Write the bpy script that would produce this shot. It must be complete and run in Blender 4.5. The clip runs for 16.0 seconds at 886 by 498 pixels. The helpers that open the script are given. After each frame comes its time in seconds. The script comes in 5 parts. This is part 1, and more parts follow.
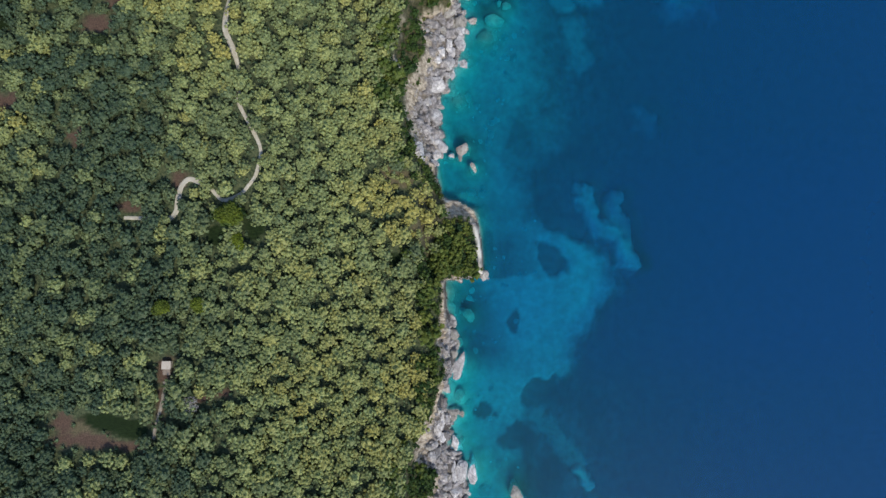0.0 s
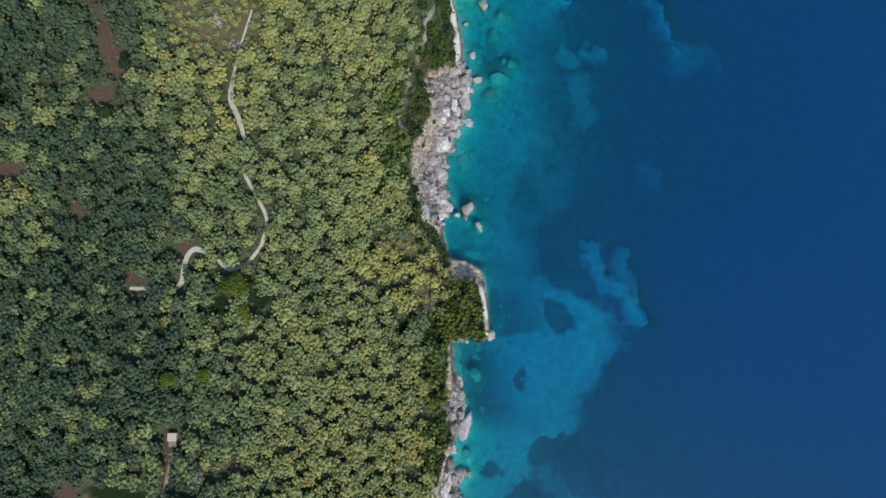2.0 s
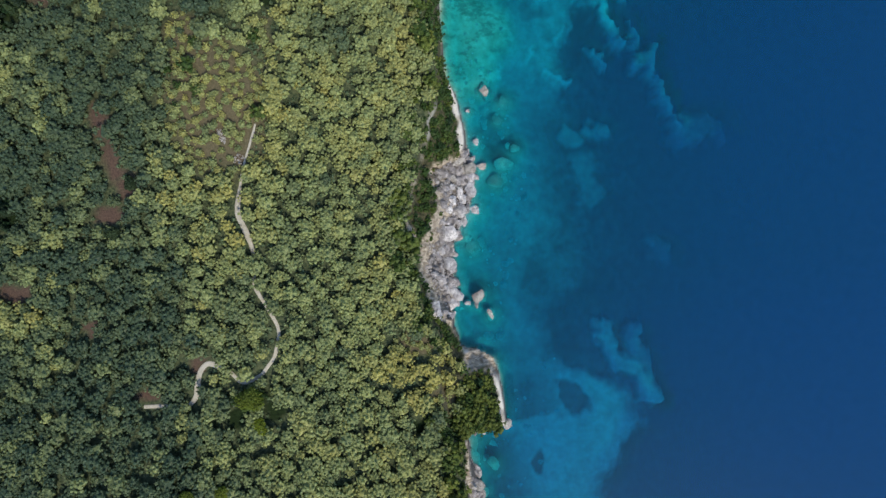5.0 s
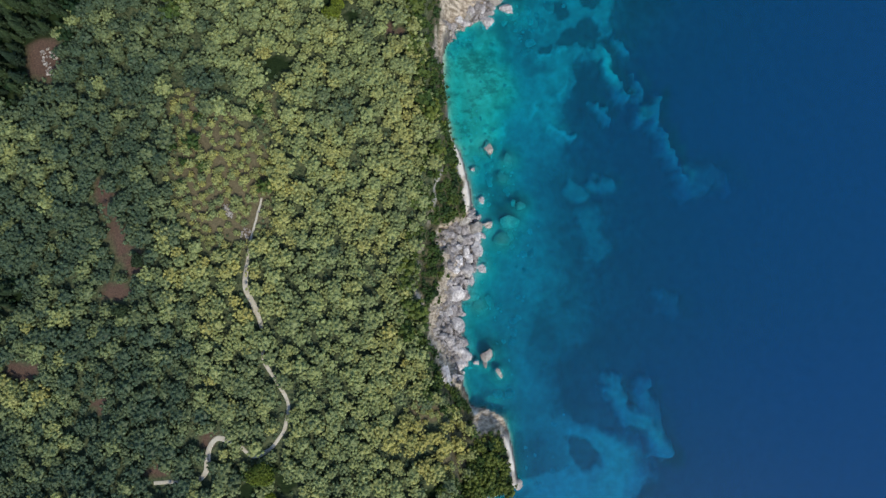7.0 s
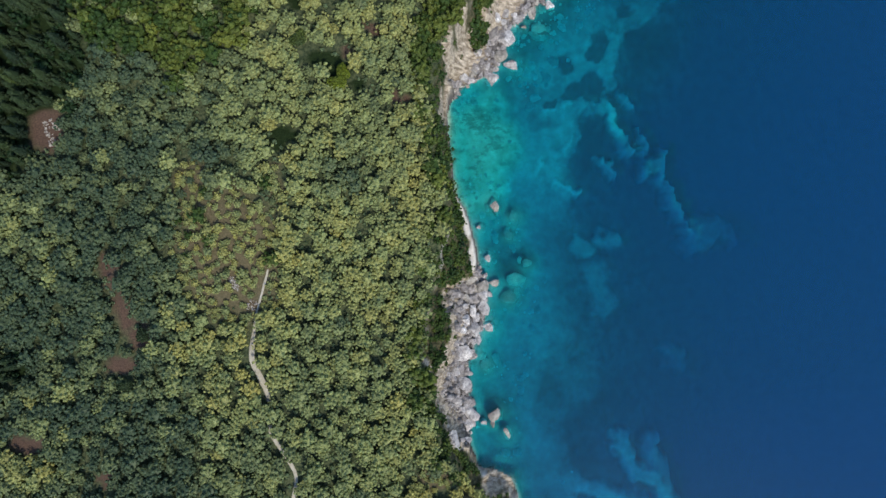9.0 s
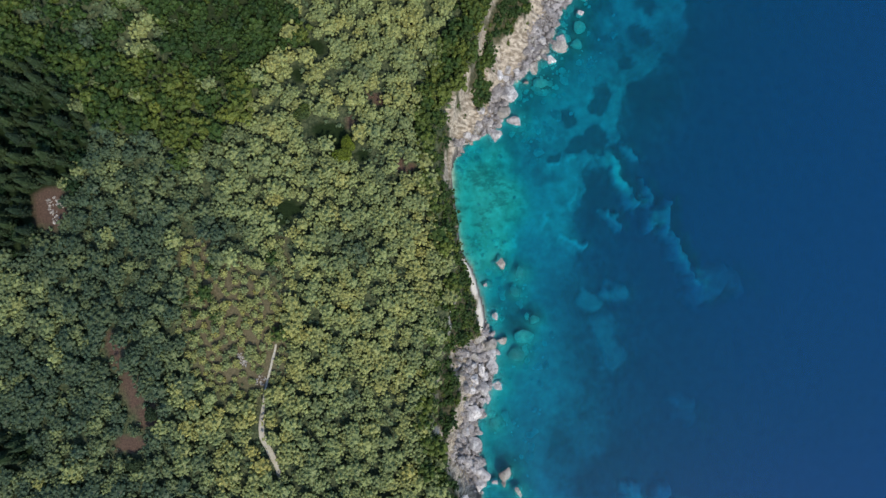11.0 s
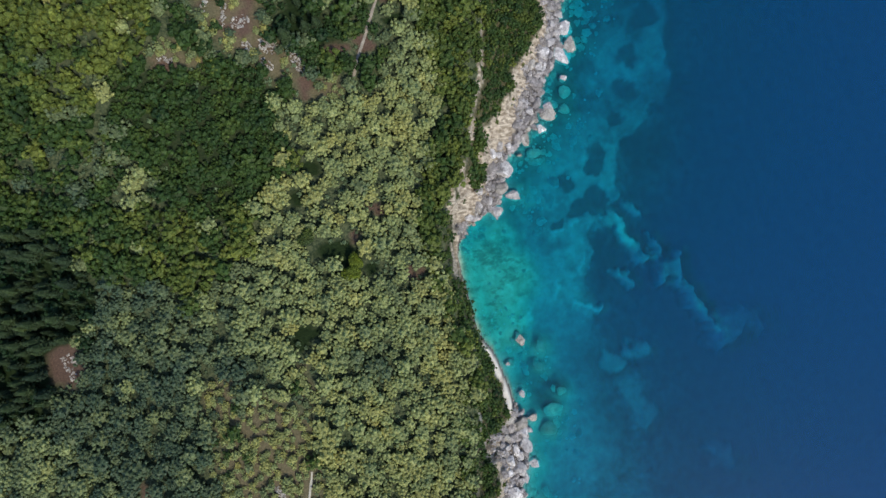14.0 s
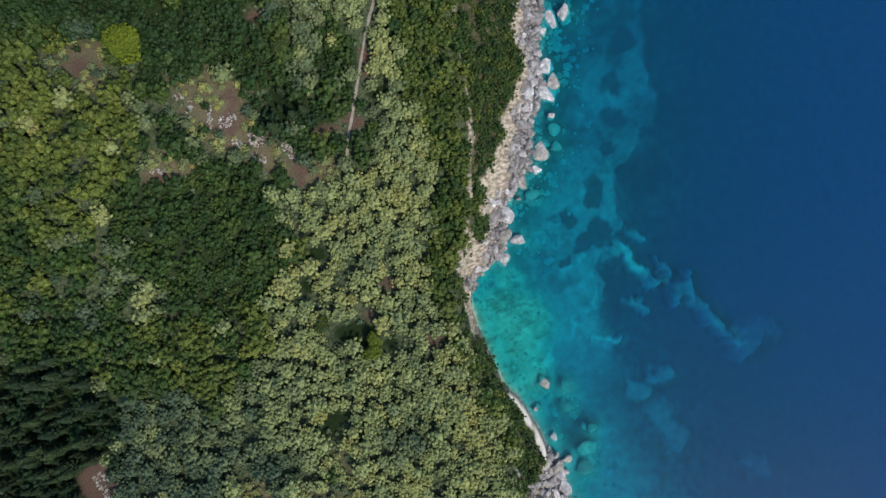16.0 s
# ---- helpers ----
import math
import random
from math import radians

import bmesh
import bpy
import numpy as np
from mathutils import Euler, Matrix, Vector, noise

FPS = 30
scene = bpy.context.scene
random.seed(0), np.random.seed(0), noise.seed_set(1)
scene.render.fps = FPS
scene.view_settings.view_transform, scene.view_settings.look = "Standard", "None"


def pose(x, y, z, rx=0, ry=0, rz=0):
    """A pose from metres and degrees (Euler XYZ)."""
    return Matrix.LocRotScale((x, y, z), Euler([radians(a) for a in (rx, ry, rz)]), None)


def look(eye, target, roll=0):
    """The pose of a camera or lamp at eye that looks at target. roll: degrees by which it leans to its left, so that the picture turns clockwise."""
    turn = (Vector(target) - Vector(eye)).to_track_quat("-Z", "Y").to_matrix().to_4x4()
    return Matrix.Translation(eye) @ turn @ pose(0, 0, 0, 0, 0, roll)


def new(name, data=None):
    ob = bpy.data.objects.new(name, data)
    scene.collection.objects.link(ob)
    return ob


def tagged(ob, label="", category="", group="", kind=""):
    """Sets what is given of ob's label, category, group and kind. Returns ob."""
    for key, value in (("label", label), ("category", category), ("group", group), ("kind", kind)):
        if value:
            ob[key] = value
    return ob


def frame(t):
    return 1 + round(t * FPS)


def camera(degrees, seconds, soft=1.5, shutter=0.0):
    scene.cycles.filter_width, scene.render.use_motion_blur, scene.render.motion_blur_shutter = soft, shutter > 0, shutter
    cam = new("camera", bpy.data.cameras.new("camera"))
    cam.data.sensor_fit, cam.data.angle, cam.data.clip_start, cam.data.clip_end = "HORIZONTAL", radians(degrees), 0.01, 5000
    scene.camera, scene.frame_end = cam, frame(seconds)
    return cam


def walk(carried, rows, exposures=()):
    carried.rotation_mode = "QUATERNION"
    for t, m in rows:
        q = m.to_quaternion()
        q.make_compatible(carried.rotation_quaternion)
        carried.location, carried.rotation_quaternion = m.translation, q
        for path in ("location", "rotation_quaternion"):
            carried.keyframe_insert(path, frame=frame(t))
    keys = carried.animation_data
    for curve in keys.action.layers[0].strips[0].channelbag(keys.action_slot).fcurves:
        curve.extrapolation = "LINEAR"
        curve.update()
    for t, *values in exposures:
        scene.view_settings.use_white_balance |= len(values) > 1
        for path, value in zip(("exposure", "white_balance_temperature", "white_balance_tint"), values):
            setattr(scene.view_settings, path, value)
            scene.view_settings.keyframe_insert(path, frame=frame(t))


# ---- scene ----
cam = camera(73.0, 16.0, soft=1.5)
# seconds, eye in metres, and the tilt forward, the lean and the heading in degrees; 0, 0, 0 looks straight down with north up
ROWS = [
    (0.0, 0.00, 0.00, 320.00, 0.879, -1.076, -0.001),
    (0.5, -0.64, 7.27, 319.84, 0.993, -1.064, -0.051),
    (1.0, -1.28, 14.55, 319.65, 1.107, -1.053, -0.137),
    (1.5, -1.96, 21.87, 319.49, 1.228, -1.037, -0.185),
    (2.0, -2.71, 29.20, 319.37, 1.353, -1.012, -0.249),
    (2.5, -3.47, 36.52, 319.28, 1.470, -0.987, -0.443),
    (3.0, -4.23, 43.91, 319.21, 1.587, -0.960, -0.998),
    (3.5, -4.96, 51.30, 319.17, 1.700, -0.941, -1.586),
    (4.0, -5.65, 58.66, 319.15, 1.800, -0.930, -2.088),
    (6.5, -8.57, 96.39, 319.31, 2.197, -0.948, -3.657),
    (7.0, -9.37, 104.03, 319.21, 2.271, -0.995, -3.821),
    (7.5, -10.11, 111.62, 319.06, 2.336, -1.063, -3.960),
    (8.0, -10.84, 119.15, 318.83, 2.392, -1.135, -4.080),
    (8.5, -11.52, 126.67, 318.55, 2.450, -1.213, -4.199),
    (9.0, -12.18, 134.21, 318.25, 2.521, -1.283, -4.285),
    (11.5, -14.30, 171.25, 318.12, 2.969, -1.395, -6.479),
    (12.0, -14.54, 178.76, 318.25, 3.036, -1.380, -7.835),
    (12.5, -14.73, 186.31, 318.34, 3.105, -1.360, -9.264),
    (13.0, -14.81, 193.86, 318.39, 3.175, -1.345, -10.746),
    (13.5, -14.78, 201.39, 318.41, 3.239, -1.337, -12.247),
    (14.0, -14.72, 208.89, 318.43, 3.295, -1.331, -13.531),
    (14.5, -14.52, 216.43, 318.48, 3.352, -1.341, -15.095),
    (15.0, -14.23, 223.96, 318.55, 3.399, -1.358, -16.964),
    (15.5, -13.82, 231.53, 318.64, 3.448, -1.391, -19.201),
    (16.0, -13.41, 239.06, 318.72, 3.492, -1.424, -21.352),
]
walk(cam, [(t, pose(x, y, z, rx, ry, rz)) for t, x, y, z, rx, ry, rz in ROWS])

# ---- light ----
SUN_HEIGHT, SUN_FROM = 50.0, 156.0          # degrees above the horizon; compass degrees it shines from
world = bpy.data.worlds.new("world")
scene.world = world
world.use_nodes = True
sky = world.node_tree.nodes.new("ShaderNodeTexSky")
sky.sky_type, sky.sun_disc = "NISHITA", False
sky.sun_elevation, sky.sun_rotation = radians(SUN_HEIGHT), radians(SUN_FROM)
sky.air_density, sky.dust_density, sky.ozone_density = 1.0, 0.5, 1.0
world.node_tree.links.new(sky.outputs[0], world.node_tree.nodes["Background"].inputs[0])
world.node_tree.nodes["Background"].inputs[1].default_value = 0.15
sun = new("sun", bpy.data.lights.new("sun", "SUN"))
sun.data.energy, sun.data.angle, sun.data.color = 2.5, radians(9.0), (1.0, 0.91, 0.74)
_a, _e = radians(SUN_FROM), radians(SUN_HEIGHT)
sun.matrix_world = look(Vector((math.sin(_a) * math.cos(_e), math.cos(_a) * math.cos(_e), math.sin(_e))) * 900, (0, 0, 0))
scene.view_settings.exposure = 0.75

# ---- tools ----


def lattice(x, y, seed):
    """Smooth value noise in 0..1 on arrays."""
    xi, yi = np.floor(x), np.floor(y)
    fx, fy = x - xi, y - yi
    fx, fy = fx * fx * (3 - 2 * fx), fy * fy * (3 - 2 * fy)

    def h(a, b):
        v = np.sin(a * 127.1 + b * 311.7 + seed * 74.7) * 43758.5453
        return v - np.floor(v)
    return (h(xi, yi) * (1 - fx) + h(xi + 1, yi) * fx) * (1 - fy) + (h(xi, yi + 1) * (1 - fx) + h(xi + 1, yi + 1) * fx) * fy


def fbm(x, y, size, seed, octaves=4):
    """Fractal noise, about -1..1, with its largest bumps `size` metres apart."""
    x, y = np.asarray(x, float), np.asarray(y, float)
    total, amp, norm = 0.0, 1.0, 0.0
    for o in range(octaves):
        c, s = math.cos(0.6 + 1.1 * o), math.sin(0.6 + 1.1 * o)
        u, v = (x * c - y * s) / size * 2 ** o, (x * s + y * c) / size * 2 ** o
        total = total + amp * (lattice(u + 13.7 * o, v - 9.1 * o, seed + o) * 2 - 1)
        norm, amp = norm + amp, amp * 0.55
    return total / norm * 1.6


def step01(a, b, v):
    t = np.clip((v - a) / (b - a), 0, 1)
    return t * t * (3 - 2 * t)


def ellipse(x, y, cx, cy, rx, ry, turn=0.0):
    """1 in the middle of an ellipse, 0 on its rim, negative outside."""
    c, s = math.cos(radians(turn)), math.sin(radians(turn))
    u, v = (x - cx) * c + (y - cy) * s, -(x - cx) * s + (y - cy) * c
    return 1 - np.sqrt((u / rx) ** 2 + (v / ry) ** 2)


def mesh_from(name, verts, faces, smooth=False):
    """A mesh from arrays; faces: array n x 3 or n x 4."""
    me = bpy.data.meshes.new(name)
    n, k = faces.shape
    me.vertices.add(len(verts)), me.loops.add(n * k), me.polygons.add(n)
    me.vertices.foreach_set("co", np.ascontiguousarray(verts, np.float32).ravel())
    me.loops.foreach_set("vertex_index", np.ascontiguousarray(faces, np.int32).ravel())
    me.polygons.foreach_set("loop_start", np.arange(0, n * k, k, dtype=np.int32))
    me.polygons.foreach_set("use_smooth", np.full(n, smooth))
    me.update(calc_edges=True)
    return me


def layer(me, name, values):
    at = me.attributes.new(name, "FLOAT", "POINT")
    at.data.foreach_set("value", np.ascontiguousarray(values, np.float32).ravel())


def part(name, me, material, parent, label=""):
    """Link a mesh as one part under its thing."""
    if isinstance(me, bmesh.types.BMesh):
        bm, me = me, bpy.data.meshes.new(name)
        bm.to_mesh(me)
        bm.free()
    if material and not me.materials:
        me.materials.append(material)
    ob = new(name, me)
    ob.parent = parent
    return tagged(ob, label)


def thing(name, label, category, group="", kind=""):
    return tagged(new(name), label, category, group, kind)


# ---- plan of the coast: (northing, easting) in metres ----
LIP = [(-400, -30), (-135, -14), (-120, -13), (-96, -12), (-87, -5), (-74, 0), (-62, 3), (-46, 2), (-29, 3), (-12, 2), (-6, -4), (25, -6), (40, -4), (49, -8), (57, -12),
       (71, -14), (84, -16), (98, -18), (112, -15), (134, -9), (153, -3), (175, -1), (202, -3), (221, -3), (235, 1), (247, 7), (260, 14), (275, 21), (295, 30), (313, 36), (332, 39), (352, 42), (400, 66), (700, 160)]
BRUSH = [(-400, -24), (-135, -6), (-120, -5), (-106, -8), (-96, -10), (-87, -4), (-74, 1), (-62, 4), (-46, 3.5), (-29, 4), (-13, 5), (-10, 7), (-8, 24.2), (5, 23.2), (17, 21.2), (20.5, 18.5), (22.5, 10), (28.5, 7), (33, 5.6), (43, 2.6),
         (49, -5), (57, -10), (71, -13), (84, -14), (90, -12), (96, -8.5), (101, -6.8), (107, -4.6), (115, -5.5), (119, -8), (126, -7), (129, -2), (131, 6), (139, 9.6), (151, 8.9), (166, 6.2), (178, 3.2), (193, 2.2), (202, 1.6), (211, 1.4), (221, 1.2), (235, 3), (247, 9), (258, 16), (263, 25), (277, 30), (293, 48), (306, 54), (318, 64), (329, 77), (346, 75), (400, 104), (700, 200)]
WATER = [(-400, -10), (-135, 18), (-112, 18), (-100, 9), (-85, 10), (-74, 5), (-66, 8), (-55, 13), (-40, 11), (-25, 8), (-13.5, 7.5), (-11.5, 12), (-10, 28), (5, 27), (20, 25), (27, 22.5), (29.5, 20), (31, 10), (34, 6), (44, 3), (50, 1), (56, 5),
         (66, 5), (76, 2), (88, 5), (95, 8), (104, 13), (121, 17), (131, 17), (137, 13.5), (150, 13), (168, 9.5), (176, 5), (193, 3.5), (211, 3), (226, 5), (234, 11), (239, 26), (247, 35), (261, 38), (273, 50), (281, 62), (302, 71), (314, 80), (328, 87), (342, 90), (353, 96), (400, 124), (700, 240)]
EDGE = [(-400, 10), (-120, 9), (-90, 16), (-62, 20), (-13, 20), (-8, 10), (14, 8.5), (22, 9), (28, 7), (34, 6), (43, 12), (52, 24), (84, 27), (100, 20), (118, 15), (130, 9), (166, 8), (178, 14), (200, 22), (225, 20), (247, 22), (263, 17), (280, 19), (306, 15), (329, 9), (346, 9), (700, 9)]
# hills and hollows: easting, northing, metres
HILLS = [(-121, 328, 10.5), (-174, 210, -7.9), (-39, 311, -5.2), (-172, -15, 7.2), (-110, 163, 4.4), (-22, 180, 2.8), (-80, 255, -2.9), (-89, 320, 3.3), (-121, 18, -3.5), (-85, 70, 2.1), (-18, 270, -2.6), (-36, -30, -2.4), (-145, 238, -1.7)]


def along(line, y):
    a = np.array(line, float)
    return np.interp(y, a[:, 0], a[:, 1])


def hill(x, y):
    u, v = np.clip(x, -230, 60) / 100, np.clip(y, -170, 400) / 100
    z = 28.27 - 28.32 * u + 1.56 * v - 0.74 * u * v + 2.55 * v * v - 11.61 * u * u
    for hx, hy, dz in HILLS:
        z = z + dz * np.exp(-((x - hx) ** 2 + (y - hy) ** 2) / 1800)
    return z


def coast(x, y):
    """Lip, brush edge, waterline (eastings) and the brush edge's height, with a rough outline."""
    yw = y + 2.2 * fbm(x, y, 9, 3, 3) * step01(60, 0, np.abs(x - along(WATER, y)))
    n = fbm(x, y, 7, 11, 4)
    x1, x2 = along(BRUSH, yw) + 0.6 * n, along(WATER, yw) + 0.8 * n
    ragged = 2.6 * fbm(x, y, 8, 12, 5) * step01(3, 10, x2 - x1)
    return along(LIP, yw) + 1.5 * n, x1 + ragged, x2, along(EDGE, y)


def off_line(line, x, y):
    """Distance in plan to a broken line."""
    out = np.full(np.shape(x), 1e9)
    for (ax, ay), (bx, by) in zip(line, line[1:]):
        dx, dy = bx - ax, by - ay
        t = np.clip(((x - ax) * dx + (y - ay) * dy) / (dx * dx + dy * dy), 0, 1)
        out = np.minimum(out, np.hypot(x - ax - t * dx, y - ay - t * dy))
    return out


# the pale bank along the coast: where it ends towards the deep, and how clean its sand is (northing, value)
BANK = [(-400, 12), (-140, 46), (-122, 46), (-97, 46), (-89, 50), (-76, 60), (-63, 75), (-48, 79), (-35, 92), (-20, 101), (-4, 99), (10, 88), (17, 72), (22, 54), (30, 52), (49, 55), (63, 64), (94, 63), (113, 58), (143, 60), (168, 62),
        (176, 70), (184, 67), (192, 68), (201, 76), (213, 77), (222, 86), (228, 100), (261, 106), (266, 122), (280, 139), (313, 146), (344, 158), (400, 185), (700, 300)]
CLEAN = [(-400, 0.2), (-140, 0.45), (-97, 0.52), (-70, 0.68), (-40, 0.85), (10, 0.85), (22, 0.52), (60, 0.47), (150, 0.38), (172, 0.50), (190, 0.60), (240, 0.58), (258, 0.50), (285, 0.44), (310, 0.40), (340, 0.22), (700, 0.3)]
# sand tongues beyond it: half width, cleanness, then eastings and northings
TONGUES = [(3.6, 0.95, (3, 175), (12, 173), (22, 174), (36, 180)), (3.0, 0.85, (50, 184), (56, 193)), (3.2, 0.9, (61, 182), (68, 177), (74, 172)), (2.6, 0.85, (60, 222), (70, 219), (75, 222)), (2.4, 0.8, (69, 196), (73, 203)), (3.0, 0.8, (26, 196), (30, 214)), (4.5, 0.9, (85, 223), (92, 210), (103, 196)), (2.5, 0.8, (84, 190), (88, 186), (92, 181)), (2.0, 0.7, (90, 189), (88, 186)), (2.0, 0.6, (110, 206), (111, 187)), (3.4, 0.75, (109, 182), (118, 187), (124, 191)), (3.4, 0.7, (122, 189), (126, 170), (130, 160), (134, 147)),
           (9.0, 0.42, (138, 144), (147, 149)), (6.0, 0.3, (150, 150), (159, 143)), (2.5, 0.6, (97, 222), (106, 219)), (3.2, 0.7, (68, 176), (74, 172)), (4.5, 0.5, (69, 147), (74, 144)), (4.5, 0.5, (84, 150), (90, 146)), (6, 0.32, (78, 130), (84, 111)),
           (6, 0.25, (116, 82), (123, 76)), (5.5, 0.75, (84, 40), (93, 24), (102, 12)), (6.5, 0.85, (102, 13), (108, -1)), (4.0, 0.6, (105, 34), (108, 18), (107, 6)), (3.0, 0.8, (81, -117), (84, -123)), (4.0, 0.25, (60, -84), (73, -104), (82, -114))]
# dark weed beds on the bank: easting, northing, two radii, turn
WEED = [(65, 3, 7, 11, 25), (47, -36, 5, 7, 0), (60, -74, 13, 6, 35), (46, -98, 12, 8, 0), (66, 30, 9, 10, 0), (91, 256, 5, 9, 0), (88, 250, 5, 5, 0), (74, 245, 4, 6, 0), (86, 229, 6, 9, -15), (75, 228, 8, 5, 10), (64, 226, 5, 3, 0), (124, 307, 5, 8, -20),
        (108, 273, 4, 5, 0), (133, 276, 5, 5, 0), (138, 328, 8, 8, 0), (117, 287, 6, 7, 0), (30, 2, 4, 12, 0), (80, 203, 4, 9, 0), (27, -84, 6, 4, 0)]


# large boulders: easting, northing, two radii, turn
COVE = [(38, 259, 3.9, 3.9, -4), (34, 250, 3.3, 3.0, -4), (41, 245, 3.9, 3.0, -14), (29, 238, 3.6, 3.6, -4), (54, 273, 2.1, 3.6, -4), (63, 276, 2.7, 1.8, -44), (14, 238, 2.1, 1.8, -4), (39, 271, 1.8, 1.8, -4),
        (44, 271, 1.8, 1.5, -4), (50, 272, 1.2, 1.2, -4), (33, 267, 1.8, 2.1, -4), (37, 267, 1.5, 1.5, -4), (49, 265, 1.5, 1.2, -4), (25, 168, 2.1, 3.9, 16), (16, 158, 1.2, 1.2, -4), (19, 141, 2.1, 1.8, 16)]
POINT = [(16, 127, 3.3, 3.9, -14), (22, 127, 3.3, 1.8, 11), (15, 116, 2.4, 3.9, 11), (17, 105, 3.6, 2.1, -19), (11, 100, 1.8, 3.6, -14), (9, 114, 1.5, 3.6, -4), (5, 110, 2.7, 2.1, -19), (9, 104, 2.7, 3.0, 16), (3, 93, 4.2, 3.3, 36), (15, 122, 2.4, 2.1, -4)]
BEACH = [(5, 117, 2.4, 1.8, -4), (11, 110, 1.8, 2.1, -4), (3, 105, 1.8, 1.8, -4), (-2, 84, 2.1, 2.4, -4), (1, 76, 3.6, 3.0, -4), (4, 61, 4.2, 2.7, -44), (-7, 53, 4.0, 4.4, -4), (2, 55, 2.4, 2.7, -4), (11, 55, 1.8, 1.5, -4), (15, 54, 1.8, 1.8, -4), (18, 59, 3.7, 3.9, -4), (22.5, 48, 1.7, 2.8, 28)]
SOUTH = [(11, -40, 3.0, 2.7, 0), (15, -57, 3.3, 6.9, -20), (14, -45, 2.1, 2.1, 0), (11, -50, 2.1, 2.4, 0), (8, -69, 2.4, 2.7, 0), (11, -82, 3.3, 2.4, 0), (16, -83, 1.8, 1.8, 0), (11, -85, 2.4, 1.5, 0), (13, -98, 2.4, 6.0, 25),
         (16, -114, 3.0, 5.4, 0), (12, -112, 1.2, 5.1, 0), (22, -112, 2.4, 6.0, 0), (5, -95, 2.1, 2.1, 0), (-2, -99, 1.8, 1.5, 0), (45, -124, 3.0, 5.1, 20), (12, -124, 2.1, 2.1, 0), (4, -90, 2.4, 6.0, -20)]
NORTH = [(102, 352, 3.0, 5.1, -1), (111.5, 352, 3.6, 6.3, -12), (95, 345, 2.1, 2.1, -21), (90, 328, 3.9, 3.9, -21), (91, 319, 3.3, 4.5, -11), (84, 314, 4.5, 5.4, -1), (82, 301, 1.8, 1.8, -21), (89, 336, 2.4, 2.4, -21), (79, 321, 2.4, 2.4, -21),
         (75, 316, 3.3, 2.7, -21), (65, 310, 2.1, 2.4, -21), (70, 309, 2.1, 2.1, -21), (73, 308, 1.5, 2.4, -21), (69, 284, 4.5, 3.6, -17), (71, 288, 2.7, 2.4, -17), (55, 273, 2.4, 3.3, -17), (64, 277, 2.7, 1.5, -52), (60, 287, 2.1, 2.1, -17), (59, 281, 1.5, 1.8, -17)]
SUNKEN = [(9.5, -18, 2.5, 5, 0), (10, -28, 2.5, 4, 10), (57, 264, 3.3, 2.1, -4), (10, 91, 3.0, 3.6, -4), (34, 129.5, 4.6, 3.5, -4), (29, 119.5, 4.0, 3.0, -4), (14, 84.5, 2.7, 3.0, -4), (35, 162, 1.8, 3.6, 16), (32, 152, 1.8, 1.8, -4), (40, 137, 2.4, 1.8, -4), (20, -31, 2.7, 3.3, 0), (15, -74, 2.4, 3.0, 0), (81, 293, 3.0, 3.0, -17), (79, 284, 2.7, 2.4, -17)]
# the bed rises to a shoal round every boulder that stands or lies in the water
SHOALS = [(x, y, max(rx, ry)) for x, y, rx, ry, _ in COVE + POINT + BEACH + SOUTH + NORTH if x + rx > along(WATER, y)] + [(x, y, max(rx, ry)) for x, y, rx, ry, _ in SUNKEN]


def weedy(x, y):
    """1 on the dark weed beds, with ragged rims."""
    wx, wy = x + 4.5 * fbm(x, y, 16, 21, 6), y + 4.5 * fbm(x, y, 16, 31, 6)
    weed = np.full(np.shape(x), -9.0)
    for row in WEED:
        weed = np.maximum(weed, ellipse(wx, wy, *row))
    return step01(-0.12, 0.14, weed + 0.25 * fbm(x, y, 9, 41, 6))


